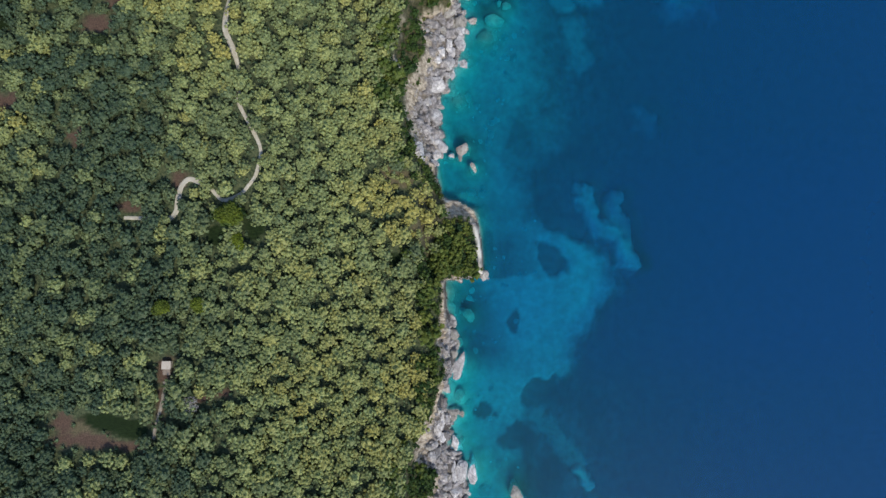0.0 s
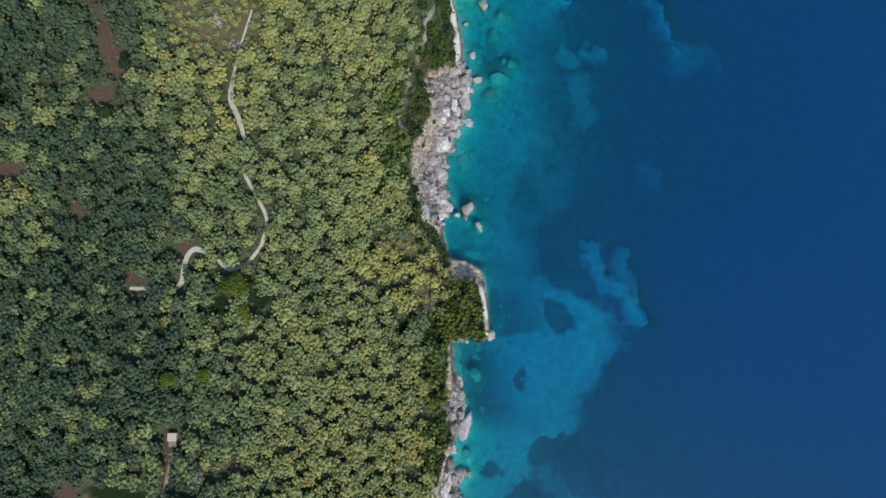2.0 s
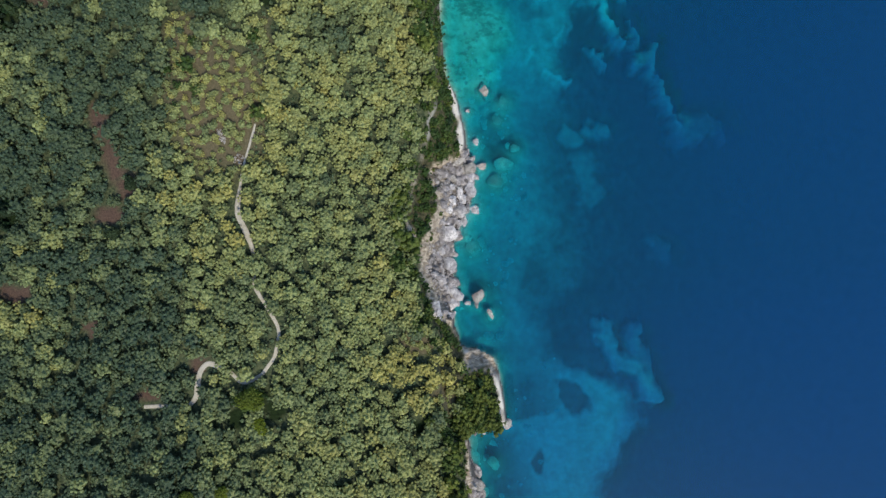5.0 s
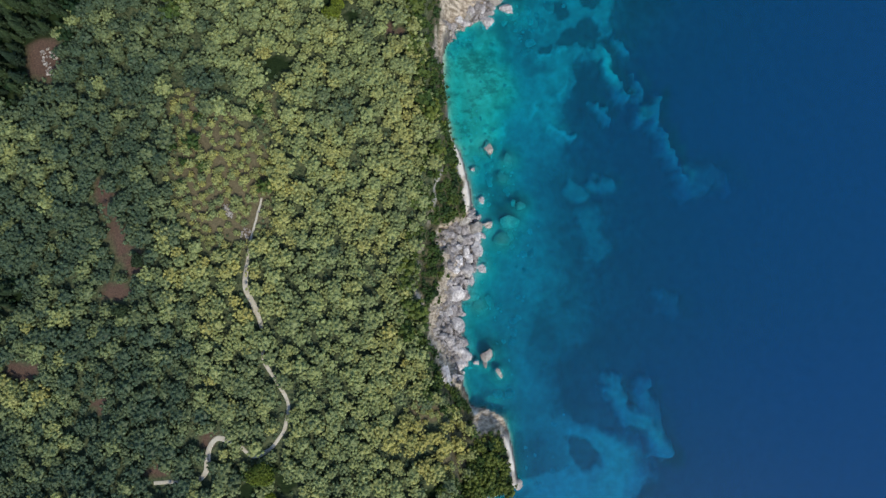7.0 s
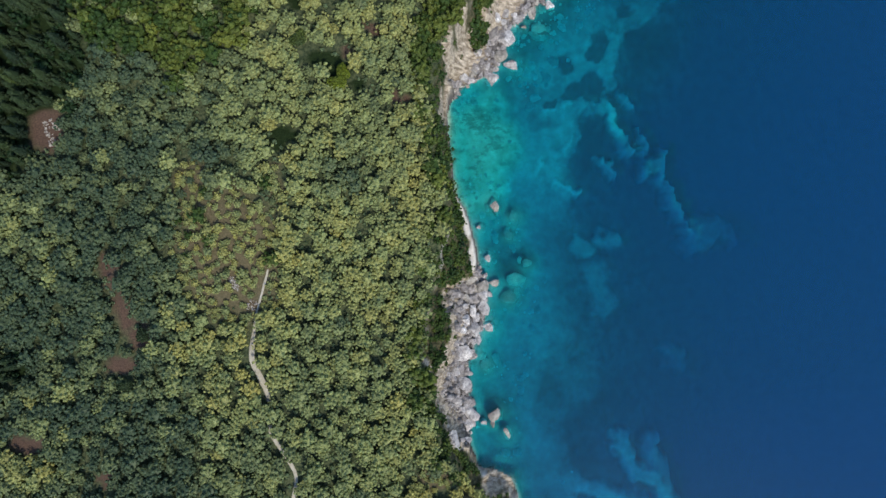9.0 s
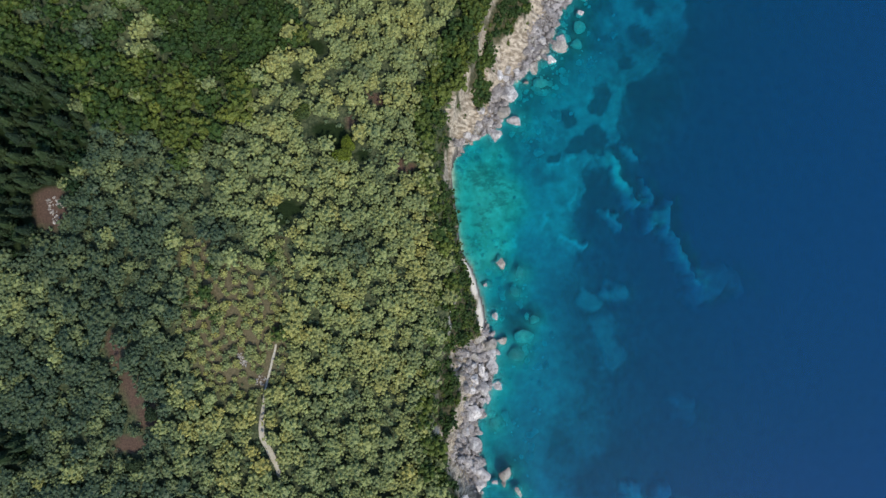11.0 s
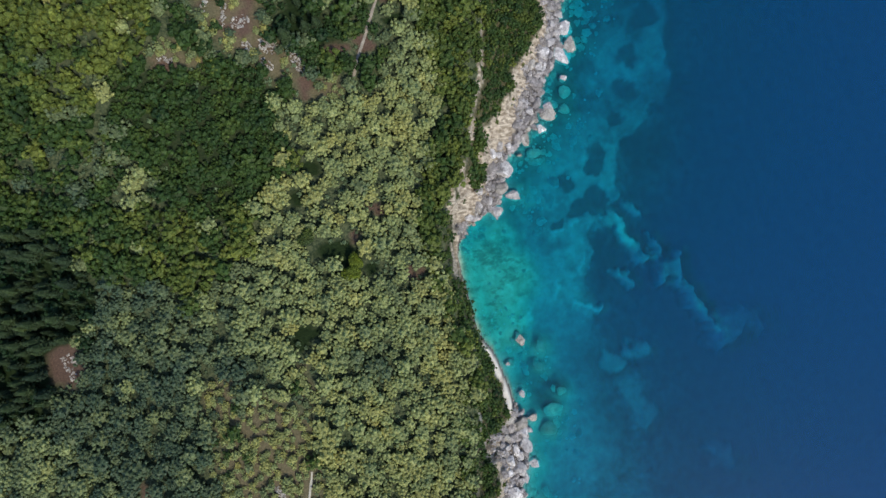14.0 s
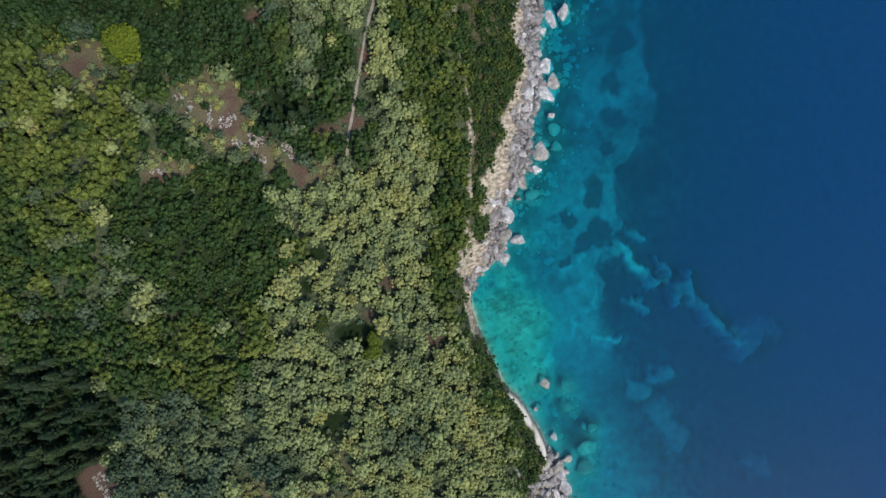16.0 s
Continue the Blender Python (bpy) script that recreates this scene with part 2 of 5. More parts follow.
def sandy(x, y):
    """0 weed and rock .. 1 clean sand; and the pale cove."""
    wx, wy = x + 4.5 * fbm(x, y, 16, 21, 6), y + 4.5 * fbm(x, y, 16, 31, 6)
    mottle = fbm(x, y, 9, 41, 6)
    soft = 7 + 14 * step01(40, 70, y) * step01(170, 150, y) - 4.5 * step01(150, 200, y)
    bank = step01(-soft, soft, along(BANK, wy) - wx + 2.5 * mottle)
    s = bank * along(CLEAN, y) * (1 + 0.32 * fbm(x, y, 22, 43, 6) * step01(10, 40, y) + 0.12 * fbm(x, y, 5, 46, 4))
    s = s * (1 - 0.8 * step01(32, 9, wx - along(WATER, wy) - 6) * np.maximum(np.maximum(step01(30, 5, y), 0.45 * step01(56, 42, y)) * step01(-72, -48, y), step01(240, 256, y)))
    s = s * (1 - 0.65 * step01(0.1, 0.55, fbm(x, y, 26, 48, 6)) * step01(30, 60, y))
    tx, ty = wx + 3.0 * fbm(x, y, 8, 23, 5), wy + 3.0 * fbm(x, y, 8, 33, 5)
    for half, clean, *line in TONGUES:
        near = off_line(line, tx, ty) + 1.2 * mottle
        s = np.maximum(s, clean * step01(half * 1.45, half * 0.5, near) * (1 + 0.2 * mottle))
    s = s * (1 - 0.85 * weedy(x, y))
    s = s * (1 - 0.45 * step01(0.25, 0.6, fbm(x, y, 10, 44, 6)) * step01(160, 185, y))
    cove = np.maximum(ellipse(wx, wy, 20, 205, 26, 30, 0), ellipse(wx, wy, 18, 180, 20, 14, 0))
    ribs = 1 - 0.65 * step01(0.15, 0.5, fbm(x, y, 5, 45, 5)) - 0.3 * step01(0.1, 0.4, fbm(x * 1.6, y * 0.6, 2.6, 47, 3))
    return np.clip(np.maximum(s, step01(-0.15, 0.4, cove + 0.2 * mottle) * 0.68 * ribs * (0.45 + 0.55 * step01(0, 9, x - along(WATER, y)))), 0, 1), step01(-0.15, 0.5, cove)


def offshore(x, y):
    """Distance in plan from the waterline."""
    return off_line([(b, a) for a, b in WATER], x, y)


def ground(x, y):
    """Height of the land and of the sea floor, and what covers it."""
    x0, x1, x2, z1 = coast(x, y)
    top = hill(np.minimum(x, x0), y)
    z1 = np.minimum(z1, top - 3)
    up = step01(-1.0, 1.6, x - x0) * 0.30                      # broken step below the lip
    run = np.clip((x - x0) / np.maximum(x1 - x0, 1.0), 0, 1)
    shelf = top + (z1 - top) * np.clip(up + (1 - 0.30) * run, 0, 1)
    fall = np.clip((x - x1) / np.maximum(x2 - x1, 1.2), 0, 1)
    wide = step01(4, 12, x2 - x1)
    beach = z1 * np.where(wide > 0.02, (1 - fall) ** (1.0 + 1.3 * wide), 0) * wide + z1 * (1 - step01(0.5, 1.0, fall)) * (1 - wide)
    land = np.where(x < x0 - 1, top, np.where(x < x1, shelf, beach))
    rough = step01(-3, 1, x - x0) * step01(0, 3, x2 - x)
    gully = 1.2 * np.abs(fbm(x * 0.3, y, 6, 53, 4)) + 0.7 * np.abs(fbm(x, y, 3.0, 54, 3))
    land = land + rough * (1.0 * fbm(x, y, 6, 51, 4) + 2.4 * (0.5 - gully)) * np.clip((land - 1) / 7, 0.12, 1) * (0.35 + 0.65 * wide)
    land = land + 0.5 * fbm(x, y, 14, 52, 3)
    off = np.where(x > x2, offshore(x + 1.5 * fbm(x, y, 12, 63, 3), y + 1.5 * fbm(x, y, 12, 64, 3)), 0)
    off = np.minimum(np.maximum(off, 0.35 * (x - x2)), x - x2)
    deep = np.interp(off, [0, 2, 8, 20, 40, 60, 90, 150, 300, 3000], [0, 3.2, 6.6, 8.6, 10.2, 12.2, 16.5, 26, 40, 80])
    sand, cove = sandy(x, y)
    deep = deep * (1 - 0.42 * cove - 0.2 * step01(165, 190, y) * step01(300, 250, y) * step01(5, 15, off) * step01(90, 70, off)) * (1.45 - 0.45 * step01(25, 80, y) - 0.4 * step01(-45, -75, y) + 0.35 * step01(-72, -48, y) * step01(35, 5, y) * step01(30, 8, off))
    rise = np.zeros(np.shape(x))
    for sx, sy, r in SHOALS:
        rise = np.maximum(rise, np.exp(-((x - sx) ** 2 + (y - sy) ** 2) / (r + 4.5) ** 2))
    deep = deep + (np.minimum(deep, 1.3) - deep) * 0.9 * rise
    deep = deep * (1 - sand * (0.36 * step01(25, 60, off) + 0.42 * step01(55, 110, off)))
    bed = -deep - 0.9 * np.abs(fbm(x, y, 6, 61, 4)) * step01(0, 8, off) * (1 - 0.7 * sand) + 0.4 * fbm(x, y, 25, 62, 3) * step01(2, 12, off)
    return np.where(x < x2, np.maximum(land, 0.05 * (x2 - x)), np.minimum(bed, -0.02 * off)), x0, x1, x2, sand, cove


def ground_at(x, y):
    return float(ground(np.array([float(x)]), np.array([float(y)]))[0][0])


# bare places: easting, northing, two radii, turn
SOIL = [(-151, 146, 3.6, 12, 10), (-147, 128, 4.5, 9, 20), (-140, 117, 5, 6, 0), (-150, 106, 7, 4.5, 0), (-177, 210, 8, 11, 20), (-197, 72, 9, 5, 0), (-163, 55, 5, 3, 0), (-151, -83.5, 23, 3.2, -3), (-168, -76, 6, 6, 0),
        (-116, 36, 3, 4, 0), (-138, 22.5, 6, 3, 0), (-123, -66, 2.2, 9, -10), (-121, -51, 4, 6, 0), (-99, -64, 9, 1.8, 10), (-96, 317, 6, 2.5, -10), (-31, 318, 5, 3, 0), (-60, 338, 3, 6, 0), (-48, 303, 3, 5, 0), (-66, 330, 5, 3, -20), (-63, 332, 3, 3, 0), (-106, 365, 4, 3, 40), (-39, 369, 4, 3, 0), (-19, 318, 4, 4, 0), (-29, 247, 3, 2.5, 0), (-41, 236, 3, 3, 0), (-20, 217, 3, 4, 0), (-5, 340, 2, 6, -30)]
FIELD = [(-146, -74.5, 14, 4.2, -7), (-136, -77, 8, 4.5, -5)]
MEADOW = [(-160, -79, 9, 4, -10), (-98, 150, 20, 29, 8), (-76, 178, 4, 9, 0), (-113, 182, 7, 9, 0), (-63, 327, 27, 9.5, -60), (-92, 319, 12, 5, -12), (-66, 340, 12, 9, 0), (-104, 365, 9, 10, 0), (-40, 302, 8, 5, 0), (-7, 13, 6, 7, 0), (-17, 39, 8, 4.5, 0)]
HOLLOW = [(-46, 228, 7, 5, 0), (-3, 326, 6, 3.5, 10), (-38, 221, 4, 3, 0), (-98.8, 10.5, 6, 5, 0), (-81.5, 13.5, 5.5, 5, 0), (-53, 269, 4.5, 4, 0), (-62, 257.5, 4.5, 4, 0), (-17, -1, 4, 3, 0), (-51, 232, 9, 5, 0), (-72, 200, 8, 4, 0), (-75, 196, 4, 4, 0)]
STONY = [(-76, 338, 1, 4, -25), (-71, 332, 1, 4, -20), (-65, 331, 4, 2.2, 25), (-57, 321, 4, 3, -20), (-47, 314, 2.5, 5, 10), (-65, 321, 2, 2.5, 0), (-60, 314, 3, 2, -40), (-70, 335, 1, 4, -25), (-95, 318, 3, 1.2, -10), (-78, 344, 2, 1, 0), (-176, 209, 1.8, 7, 15), (-173, 213, 1.4, 3.5, 40), (-91, 127, 2.6, 2.4, 0), (-97, 137, 1.5, 4, 20)]
# bare cream scars on the cliff
CREAM = [(14.5, 26.2, 9.0, 5.4, -8), (21.5, 23, 2.8, 5, 15), (22.5, 276, 3.0, 5.5, -20), (12, 254, 2.2, 6, -20), (5, 241, 2.6, 7, -15), (34, 274, 6.5, 4, -30), (26, 264, 4, 3, 0), (55.5, 304, 3.2, 5.5, -25), (45, 290, 2.2, 5, -25), (-16.5, 92, 1.6, 5.5, 10), (0, 217, 1.3, 9, 0), (30, 297, 1.0, 7, -20)]
TRACK = [(-82.5, 142), (-86, 132), (-90, 121), (-92.5, 108), (-93, 103), (-91, 98), (-88.5, 92), (-87, 84), (-87.5, 70), (-83, 61), (-78.5, 52), (-78, 47), (-81, 37), (-87, 30), (-92, 27), (-97, 26), (-100, 31), (-105, 34), (-111, 37), (-115, 33), (-116, 28), (-117, 21), (-121, 17), (-130, 18), (-141, 18.5)]
LANE = [(25, 385), (12, 367), (1, 351), (-6, 339), (-14, 326), (-22, 313), (-27, 303)]


# where the woods change: easting, northing, two radii, turn
MIXED = [(-70, 290, 9, 24, 15), (-168, 300, 42, 52, 0), (-136, 258, 18, 18, 0), (-107, 250, 23, 22, 0), (-122, 345, 34, 50, 0), (-25, 318, 14, 16, 0), (-150, 392, 60, 30, 0), (-70, 360, 40, 20, 0)]
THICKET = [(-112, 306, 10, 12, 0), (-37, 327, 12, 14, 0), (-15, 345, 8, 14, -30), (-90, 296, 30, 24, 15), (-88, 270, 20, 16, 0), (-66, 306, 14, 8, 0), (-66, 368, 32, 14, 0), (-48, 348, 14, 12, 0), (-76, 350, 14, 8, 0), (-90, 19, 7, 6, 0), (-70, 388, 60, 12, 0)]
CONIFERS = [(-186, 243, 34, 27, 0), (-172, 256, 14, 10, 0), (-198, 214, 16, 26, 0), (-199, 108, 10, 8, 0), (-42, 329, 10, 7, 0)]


def most(rows, x, y, warp=1.2):
    wx, wy = x + warp * fbm(x, y, 6, 71, 3), y + warp * fbm(x, y, 6, 72, 3)
    out = np.full(np.shape(x), -9.0)
    for row in rows:
        out = np.maximum(out, ellipse(wx, wy, *row))
    return out


# ---- materials ----
def shader(name):
    m = bpy.data.materials.new(name)
    m.use_nodes = True
    return m, m.node_tree.nodes, m.node_tree.links, m.node_tree.nodes["Principled BSDF"]


def node(nodes, kind, **values):
    n = nodes.new(kind)
    for key, v in values.items():
        n.inputs[key].default_value = v
    return n


def mixed(nodes, links, fac, a, b, mode="MIX"):
    n = nodes.new("ShaderNodeMix")
    n.data_type, n.blend_type = "RGBA", mode
    for i, v in ((0, fac), (6, a), (7, b)):
        if hasattr(v, "links"):
            links.new(v, n.inputs[i])
        else:
            n.inputs[i].default_value = v
    return n.outputs[2]


def maths(nodes, links, op, a, b=0.0, clamp=False):
    n = nodes.new("ShaderNodeMath")
    n.operation, n.use_clamp = op, clamp
    for i, v in ((0, a), (1, b)):
        if hasattr(v, "links"):
            links.new(v, n.inputs[i])
        else:
            n.inputs[i].default_value = v
    return n.outputs[0]


def grain(nodes, links, scale, detail=5.0, rough=0.6, lo=0.3, hi=0.7, stretch=(1, 1, 1)):
    """World-sized noise as a 0..1 value."""
    geo = nodes.new("ShaderNodeNewGeometry")
    n = node(nodes, "ShaderNodeTexNoise", Scale=scale, Detail=detail, Roughness=rough)
    turn = node(nodes, "ShaderNodeMapping", Scale=stretch)
    links.new(geo.outputs["Position"], turn.inputs["Vector"])
    links.new(turn.outputs[0], n.inputs["Vector"])
    r = nodes.new("ShaderNodeMapRange")
    r.inputs["From Min"].default_value, r.inputs["From Max"].default_value = lo, hi
    links.new(n.outputs[0], r.inputs["Value"])
    return r.outputs[0]


def relief(nodes, links, bsdf, height, strength, distance):
    b = node(nodes, "ShaderNodeBump", Strength=strength, Distance=distance)
    links.new(height, b.inputs["Height"])
    links.new(b.outputs[0], bsdf.inputs["Normal"])


def attribute(nodes, name, kind="GEOMETRY"):
    n = nodes.new("ShaderNodeAttribute")
    n.attribute_name, n.attribute_type = name, kind
    return n.outputs["Fac"]


def rgb(r, g, b):
    return (r, g, b, 1.0)


def rock_material(name, dark, pale, scale=0.5, split=0.6):
    m, nodes, links, bsdf = shader(name)
    info = nodes.new("ShaderNodeObjectInfo")
    big, fine = grain(nodes, links, scale, 4), grain(nodes, links, scale * 6, 6)
    c = mixed(nodes, links, big, rgb(*dark), rgb(*pale))
    c = mixed(nodes, links, maths(nodes, links, "MULTIPLY", fine, 0.5), c, rgb(dark[0] * 0.55, dark[1] * 0.55, dark[2] * 0.55))
    isle = nodes.new("ShaderNodeNewGeometry")
    pick = maths(nodes, links, "FRACT", maths(nodes, links, "ADD", info.outputs["Random"], isle.outputs["Random Per Island"]))
    v = maths(nodes, links, "MULTIPLY_ADD", pick, 0.6)
    v.node.inputs[2].default_value = 0.80
    grey = nodes.new("ShaderNodeCombineColor")
    for i in range(3):
        links.new(v, grey.inputs[i])
    c = mixed(nodes, links, 1.0, c, grey.outputs[0], "MULTIPLY")
    bsdf.inputs["Roughness"].default_value = 0.85
    where = nodes.new("ShaderNodeNewGeometry")
    warp = nodes.new("ShaderNodeVectorMath")
    warp.operation = "MULTIPLY_ADD"
    bend = node(nodes, "ShaderNodeTexNoise", Scale=scale * 2, Detail=3.0)
    links.new(where.outputs["Position"], bend.inputs["Vector"])
    links.new(bend.outputs["Color"], warp.inputs[0])
    warp.inputs[1].default_value = (2.6, 2.6, 2.6)
    links.new(where.outputs["Position"], warp.inputs[2])
    slab, gap = node(nodes, "ShaderNodeTexVoronoi", Scale=scale * 1.15), node(nodes, "ShaderNodeTexVoronoi", Scale=scale * 1.15)
    gap.feature = "DISTANCE_TO_EDGE"
    for n in (slab, gap):
        links.new(warp.outputs[0], n.inputs["Vector"])
    tone = nodes.new("ShaderNodeSeparateColor")
    links.new(slab.outputs["Color"], tone.inputs[0])
    c = mixed(nodes, links, maths(nodes, links, "MULTIPLY", tone.outputs[0], 0.45), c, rgb(dark[0] * 0.7, dark[1] * 0.7, dark[2] * 0.72))
    crack = maths(nodes, links, "MULTIPLY", gap.outputs["Distance"], 15.0, True)
    links.new(mixed(nodes, links, crack, mixed(nodes, links, split, c, rgb(dark[0] * 0.2, dark[1] * 0.2, dark[2] * 0.21)), c), bsdf.inputs["Base Color"])
    relief(nodes, links, bsdf, maths(nodes, links, "ADD", fine, crack), 0.9, 0.35)
    return m


def leaf_material(name, cool, plain, warm, gloss=0.55, spread=0.45):
    """Foliage: a hue layer from -1 to 1 picks between three greens; each spray varies a little."""
    m, nodes, links, bsdf = shader(name)
    hue = maths(nodes, links, "ADD", attribute(nodes, "hue"), attribute(nodes, "hue", "OBJECT"))
    patch = grain(nodes, links, 0.11, 2, 0.5, 0.25, 0.75)
    hue = maths(nodes, links, "ADD", hue, maths(nodes, links, "MULTIPLY_ADD", patch, 0.5))
    hue.node.inputs[1].links[0].from_node.inputs[2].default_value = -0.25
    c = mixed(nodes, links, maths(nodes, links, "ADD", hue, 1.0, True), rgb(*cool), rgb(*plain))
    c = mixed(nodes, links, maths(nodes, links, "ADD", hue, 0.0, True), c, rgb(*warm))
    geo = nodes.new("ShaderNodeNewGeometry")
    v = maths(nodes, links, "MULTIPLY_ADD", geo.outputs["Random Per Island"], spread * 2)
    v.node.inputs[2].default_value = 1 - spread
    grey = nodes.new("ShaderNodeCombineColor")
    for i in range(3):
        links.new(v, grey.inputs[i])
    c = mixed(nodes, links, 1.0, c, grey.outputs[0], "MULTIPLY")
    # fine noise mottles the leaves with darker and paler flecks
    flecks = grain(nodes, links, 1.5, 3, 0.6, 0.34, 0.66)
    c = mixed(nodes, links, flecks, mixed(nodes, links, 0.46, c, rgb(cool[0] * 0.6, cool[1] * 0.6, cool[2] * 0.6)), mixed(nodes, links, 1.0, c, (1.6, 1.55, 1.6, 1.0), "MULTIPLY"))
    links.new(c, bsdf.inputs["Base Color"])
    bsdf.inputs["Roughness"].default_value = gloss
    bsdf.inputs["Specular IOR Level"].default_value = 0.15
    glow, both = nodes.new("ShaderNodeBsdfTranslucent"), node(nodes, "ShaderNodeMixShader", Fac=0.32)
    links.new(c, glow.inputs["Color"])
    links.new(bsdf.outputs[0], both.inputs[1])
    links.new(glow.outputs[0], both.inputs[2])
    links.new(both.outputs[0], nodes["Material Output"].inputs["Surface"])
    return m


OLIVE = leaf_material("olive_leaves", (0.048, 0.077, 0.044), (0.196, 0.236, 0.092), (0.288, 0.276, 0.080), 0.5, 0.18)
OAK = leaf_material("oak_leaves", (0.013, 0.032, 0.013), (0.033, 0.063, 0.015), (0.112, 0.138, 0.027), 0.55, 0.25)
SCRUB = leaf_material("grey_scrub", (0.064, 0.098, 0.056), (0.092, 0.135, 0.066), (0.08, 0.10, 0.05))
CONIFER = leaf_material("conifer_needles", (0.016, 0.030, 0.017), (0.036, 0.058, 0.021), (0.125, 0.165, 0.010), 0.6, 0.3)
BARK, _n, _l, _b = shader("bark")
_l.new(mixed(_n, _l, grain(_n, _l, 3.0), rgb(0.072, 0.0612, 0.0504), rgb(0.151, 0.13, 0.108)), _b.inputs["Base Color"])
_b.inputs["Roughness"].default_value = 0.9
relief(_n, _l, _b, grain(_n, _l, 5.0), 0.6, 0.05)
ROCK = rock_material("grey_limestone", (0.391, 0.372, 0.384), (0.859, 0.838, 0.828), 0.4)
CREAM_ROCK = rock_material("cream_limestone", (0.324, 0.302, 0.274), (0.576, 0.547, 0.504))
RUBBLE_ROCK = rock_material("grey_rubble", (0.165, 0.151, 0.155), (0.547, 0.514, 0.498))
BLOCK_ROCK = rock_material("broken_limestone", (0.25, 0.233, 0.244), (0.684, 0.654, 0.642))
WET_ROCK = rock_material("wet_limestone", (0.297, 0.318, 0.297), (0.492, 0.512, 0.478), 0.5, 0.1)


def ground_material():
    m, nodes, links, bsdf = shader("hillside_ground")
    coarse, fine, tiny = grain(nodes, links, 0.35, 5), grain(nodes, links, 1.6, 6), grain(nodes, links, 5.0, 4)
    herbs = grain(nodes, links, 0.8, 7, 0.7, 0.4, 0.6)
    c = mixed(nodes, links, herbs, rgb(0.020, 0.034, 0.018), rgb(0.078, 0.092, 0.048))
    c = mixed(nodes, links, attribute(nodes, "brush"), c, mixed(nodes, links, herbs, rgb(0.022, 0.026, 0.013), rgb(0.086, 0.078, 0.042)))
    dry = mixed(nodes, links, fine, rgb(0.0446, 0.0461, 0.023), rgb(0.133, 0.109, 0.0677))
    c = mixed(nodes, links, attribute(nodes, "meadow"), c, dry)
    # field green, darkened so the shade of tall trees sits in its colour
    shaded_green = mixed(nodes, links, grain(nodes, links, 1.1, 6, 0.7, 0.35, 0.65, (0.5, 1.6, 1)), rgb(0.004, 0.011, 0.003), rgb(0.013, 0.025, 0.007))
    c = mixed(nodes, links, attribute(nodes, "field"), c, shaded_green)
    soil = mixed(nodes, links, fine, rgb(0.042, 0.027, 0.021), rgb(0.108, 0.071, 0.054))
    c = mixed(nodes, links, attribute(nodes, "soil"), c, soil)
    # beach stone kept very dark: paints in the shadow of gaps between boulders
    stone = mixed(nodes, links, coarse, rgb(0.0324, 0.0295, 0.031), rgb(0.101, 0.0936, 0.0936))
    ribs = grain(nodes, links, 0.75, 5, 0.65, 0.4, 0.62, (0.35, 1, 0.3))
    cream = mixed(nodes, links, fine, rgb(0.40, 0.33, 0.25), rgb(0.62, 0.56, 0.47))
    cream = mixed(nodes, links, ribs, rgb(0.16, 0.125, 0.088), cream)
    stone = mixed(nodes, links, attribute(nodes, "cream"), stone, cream)
    stone = mixed(nodes, links, maths(nodes, links, "MULTIPLY", tiny, 0.5), stone, rgb(0.0936, 0.0864, 0.0792))
    stone = mixed(nodes, links, attribute(nodes, "white"), stone, mixed(nodes, links, fine, rgb(0.59, 0.569, 0.533), rgb(0.432, 0.403, 0.36)))
    c = mixed(nodes, links, attribute(nodes, "rock"), c, stone)
    links.new(c, bsdf.inputs["Base Color"])
    bsdf.inputs["Roughness"].default_value = 0.92
    bsdf.inputs["Specular IOR Level"].default_value = 0.15
    relief(nodes, links, bsdf, maths(nodes, links, "ADD", fine, tiny), 0.5, 0.15)
    return m


def bed_material():
    m, nodes, links, bsdf = shader("sea_floor")
    coarse, fine = grain(nodes, links, 0.22, 6, 0.65), grain(nodes, links, 0.9, 5)
    weed = mixed(nodes, links, coarse, rgb(0.00864, 0.0202, 0.0216), rgb(0.0432, 0.0576, 0.054))
    near = mixed(nodes, links, coarse, rgb(0.0252, 0.0432, 0.0446), rgb(0.137, 0.155, 0.144))
    c = mixed(nodes, links, attribute(nodes, "near"), weed, near)
    c = mixed(nodes, links, attribute(nodes, "shore"), c, mixed(nodes, links, fine, rgb(0.072, 0.054, 0.0612), rgb(0.216, 0.18, 0.187)))
    sand = mixed(nodes, links, coarse, rgb(0.33, 0.34, 0.31), rgb(0.58, 0.56, 0.50))
    c = mixed(nodes, links, attribute(nodes, "sand"), c, sand)
    algae = maths(nodes, links, "MULTIPLY", attribute(nodes, "cove"), 0.42)
    c = mixed(nodes, links, algae, c, mixed(nodes, links, coarse, rgb(0.16, 0.23, 0.14), rgb(0.34, 0.42, 0.29)))
    ribs = maths(nodes, links, "MULTIPLY", grain(nodes, links, 0.14, 9, 0.68, 0.50, 0.60, (1, 1.6, 1)), attribute(nodes, "cove"))
    c = mixed(nodes, links, maths(nodes, links, "MULTIPLY", ribs, 0.62), c, rgb(0.05, 0.075, 0.06))
    links.new(c, bsdf.inputs["Base Color"])
    bsdf.inputs["Roughness"].default_value = 0.95
    return m


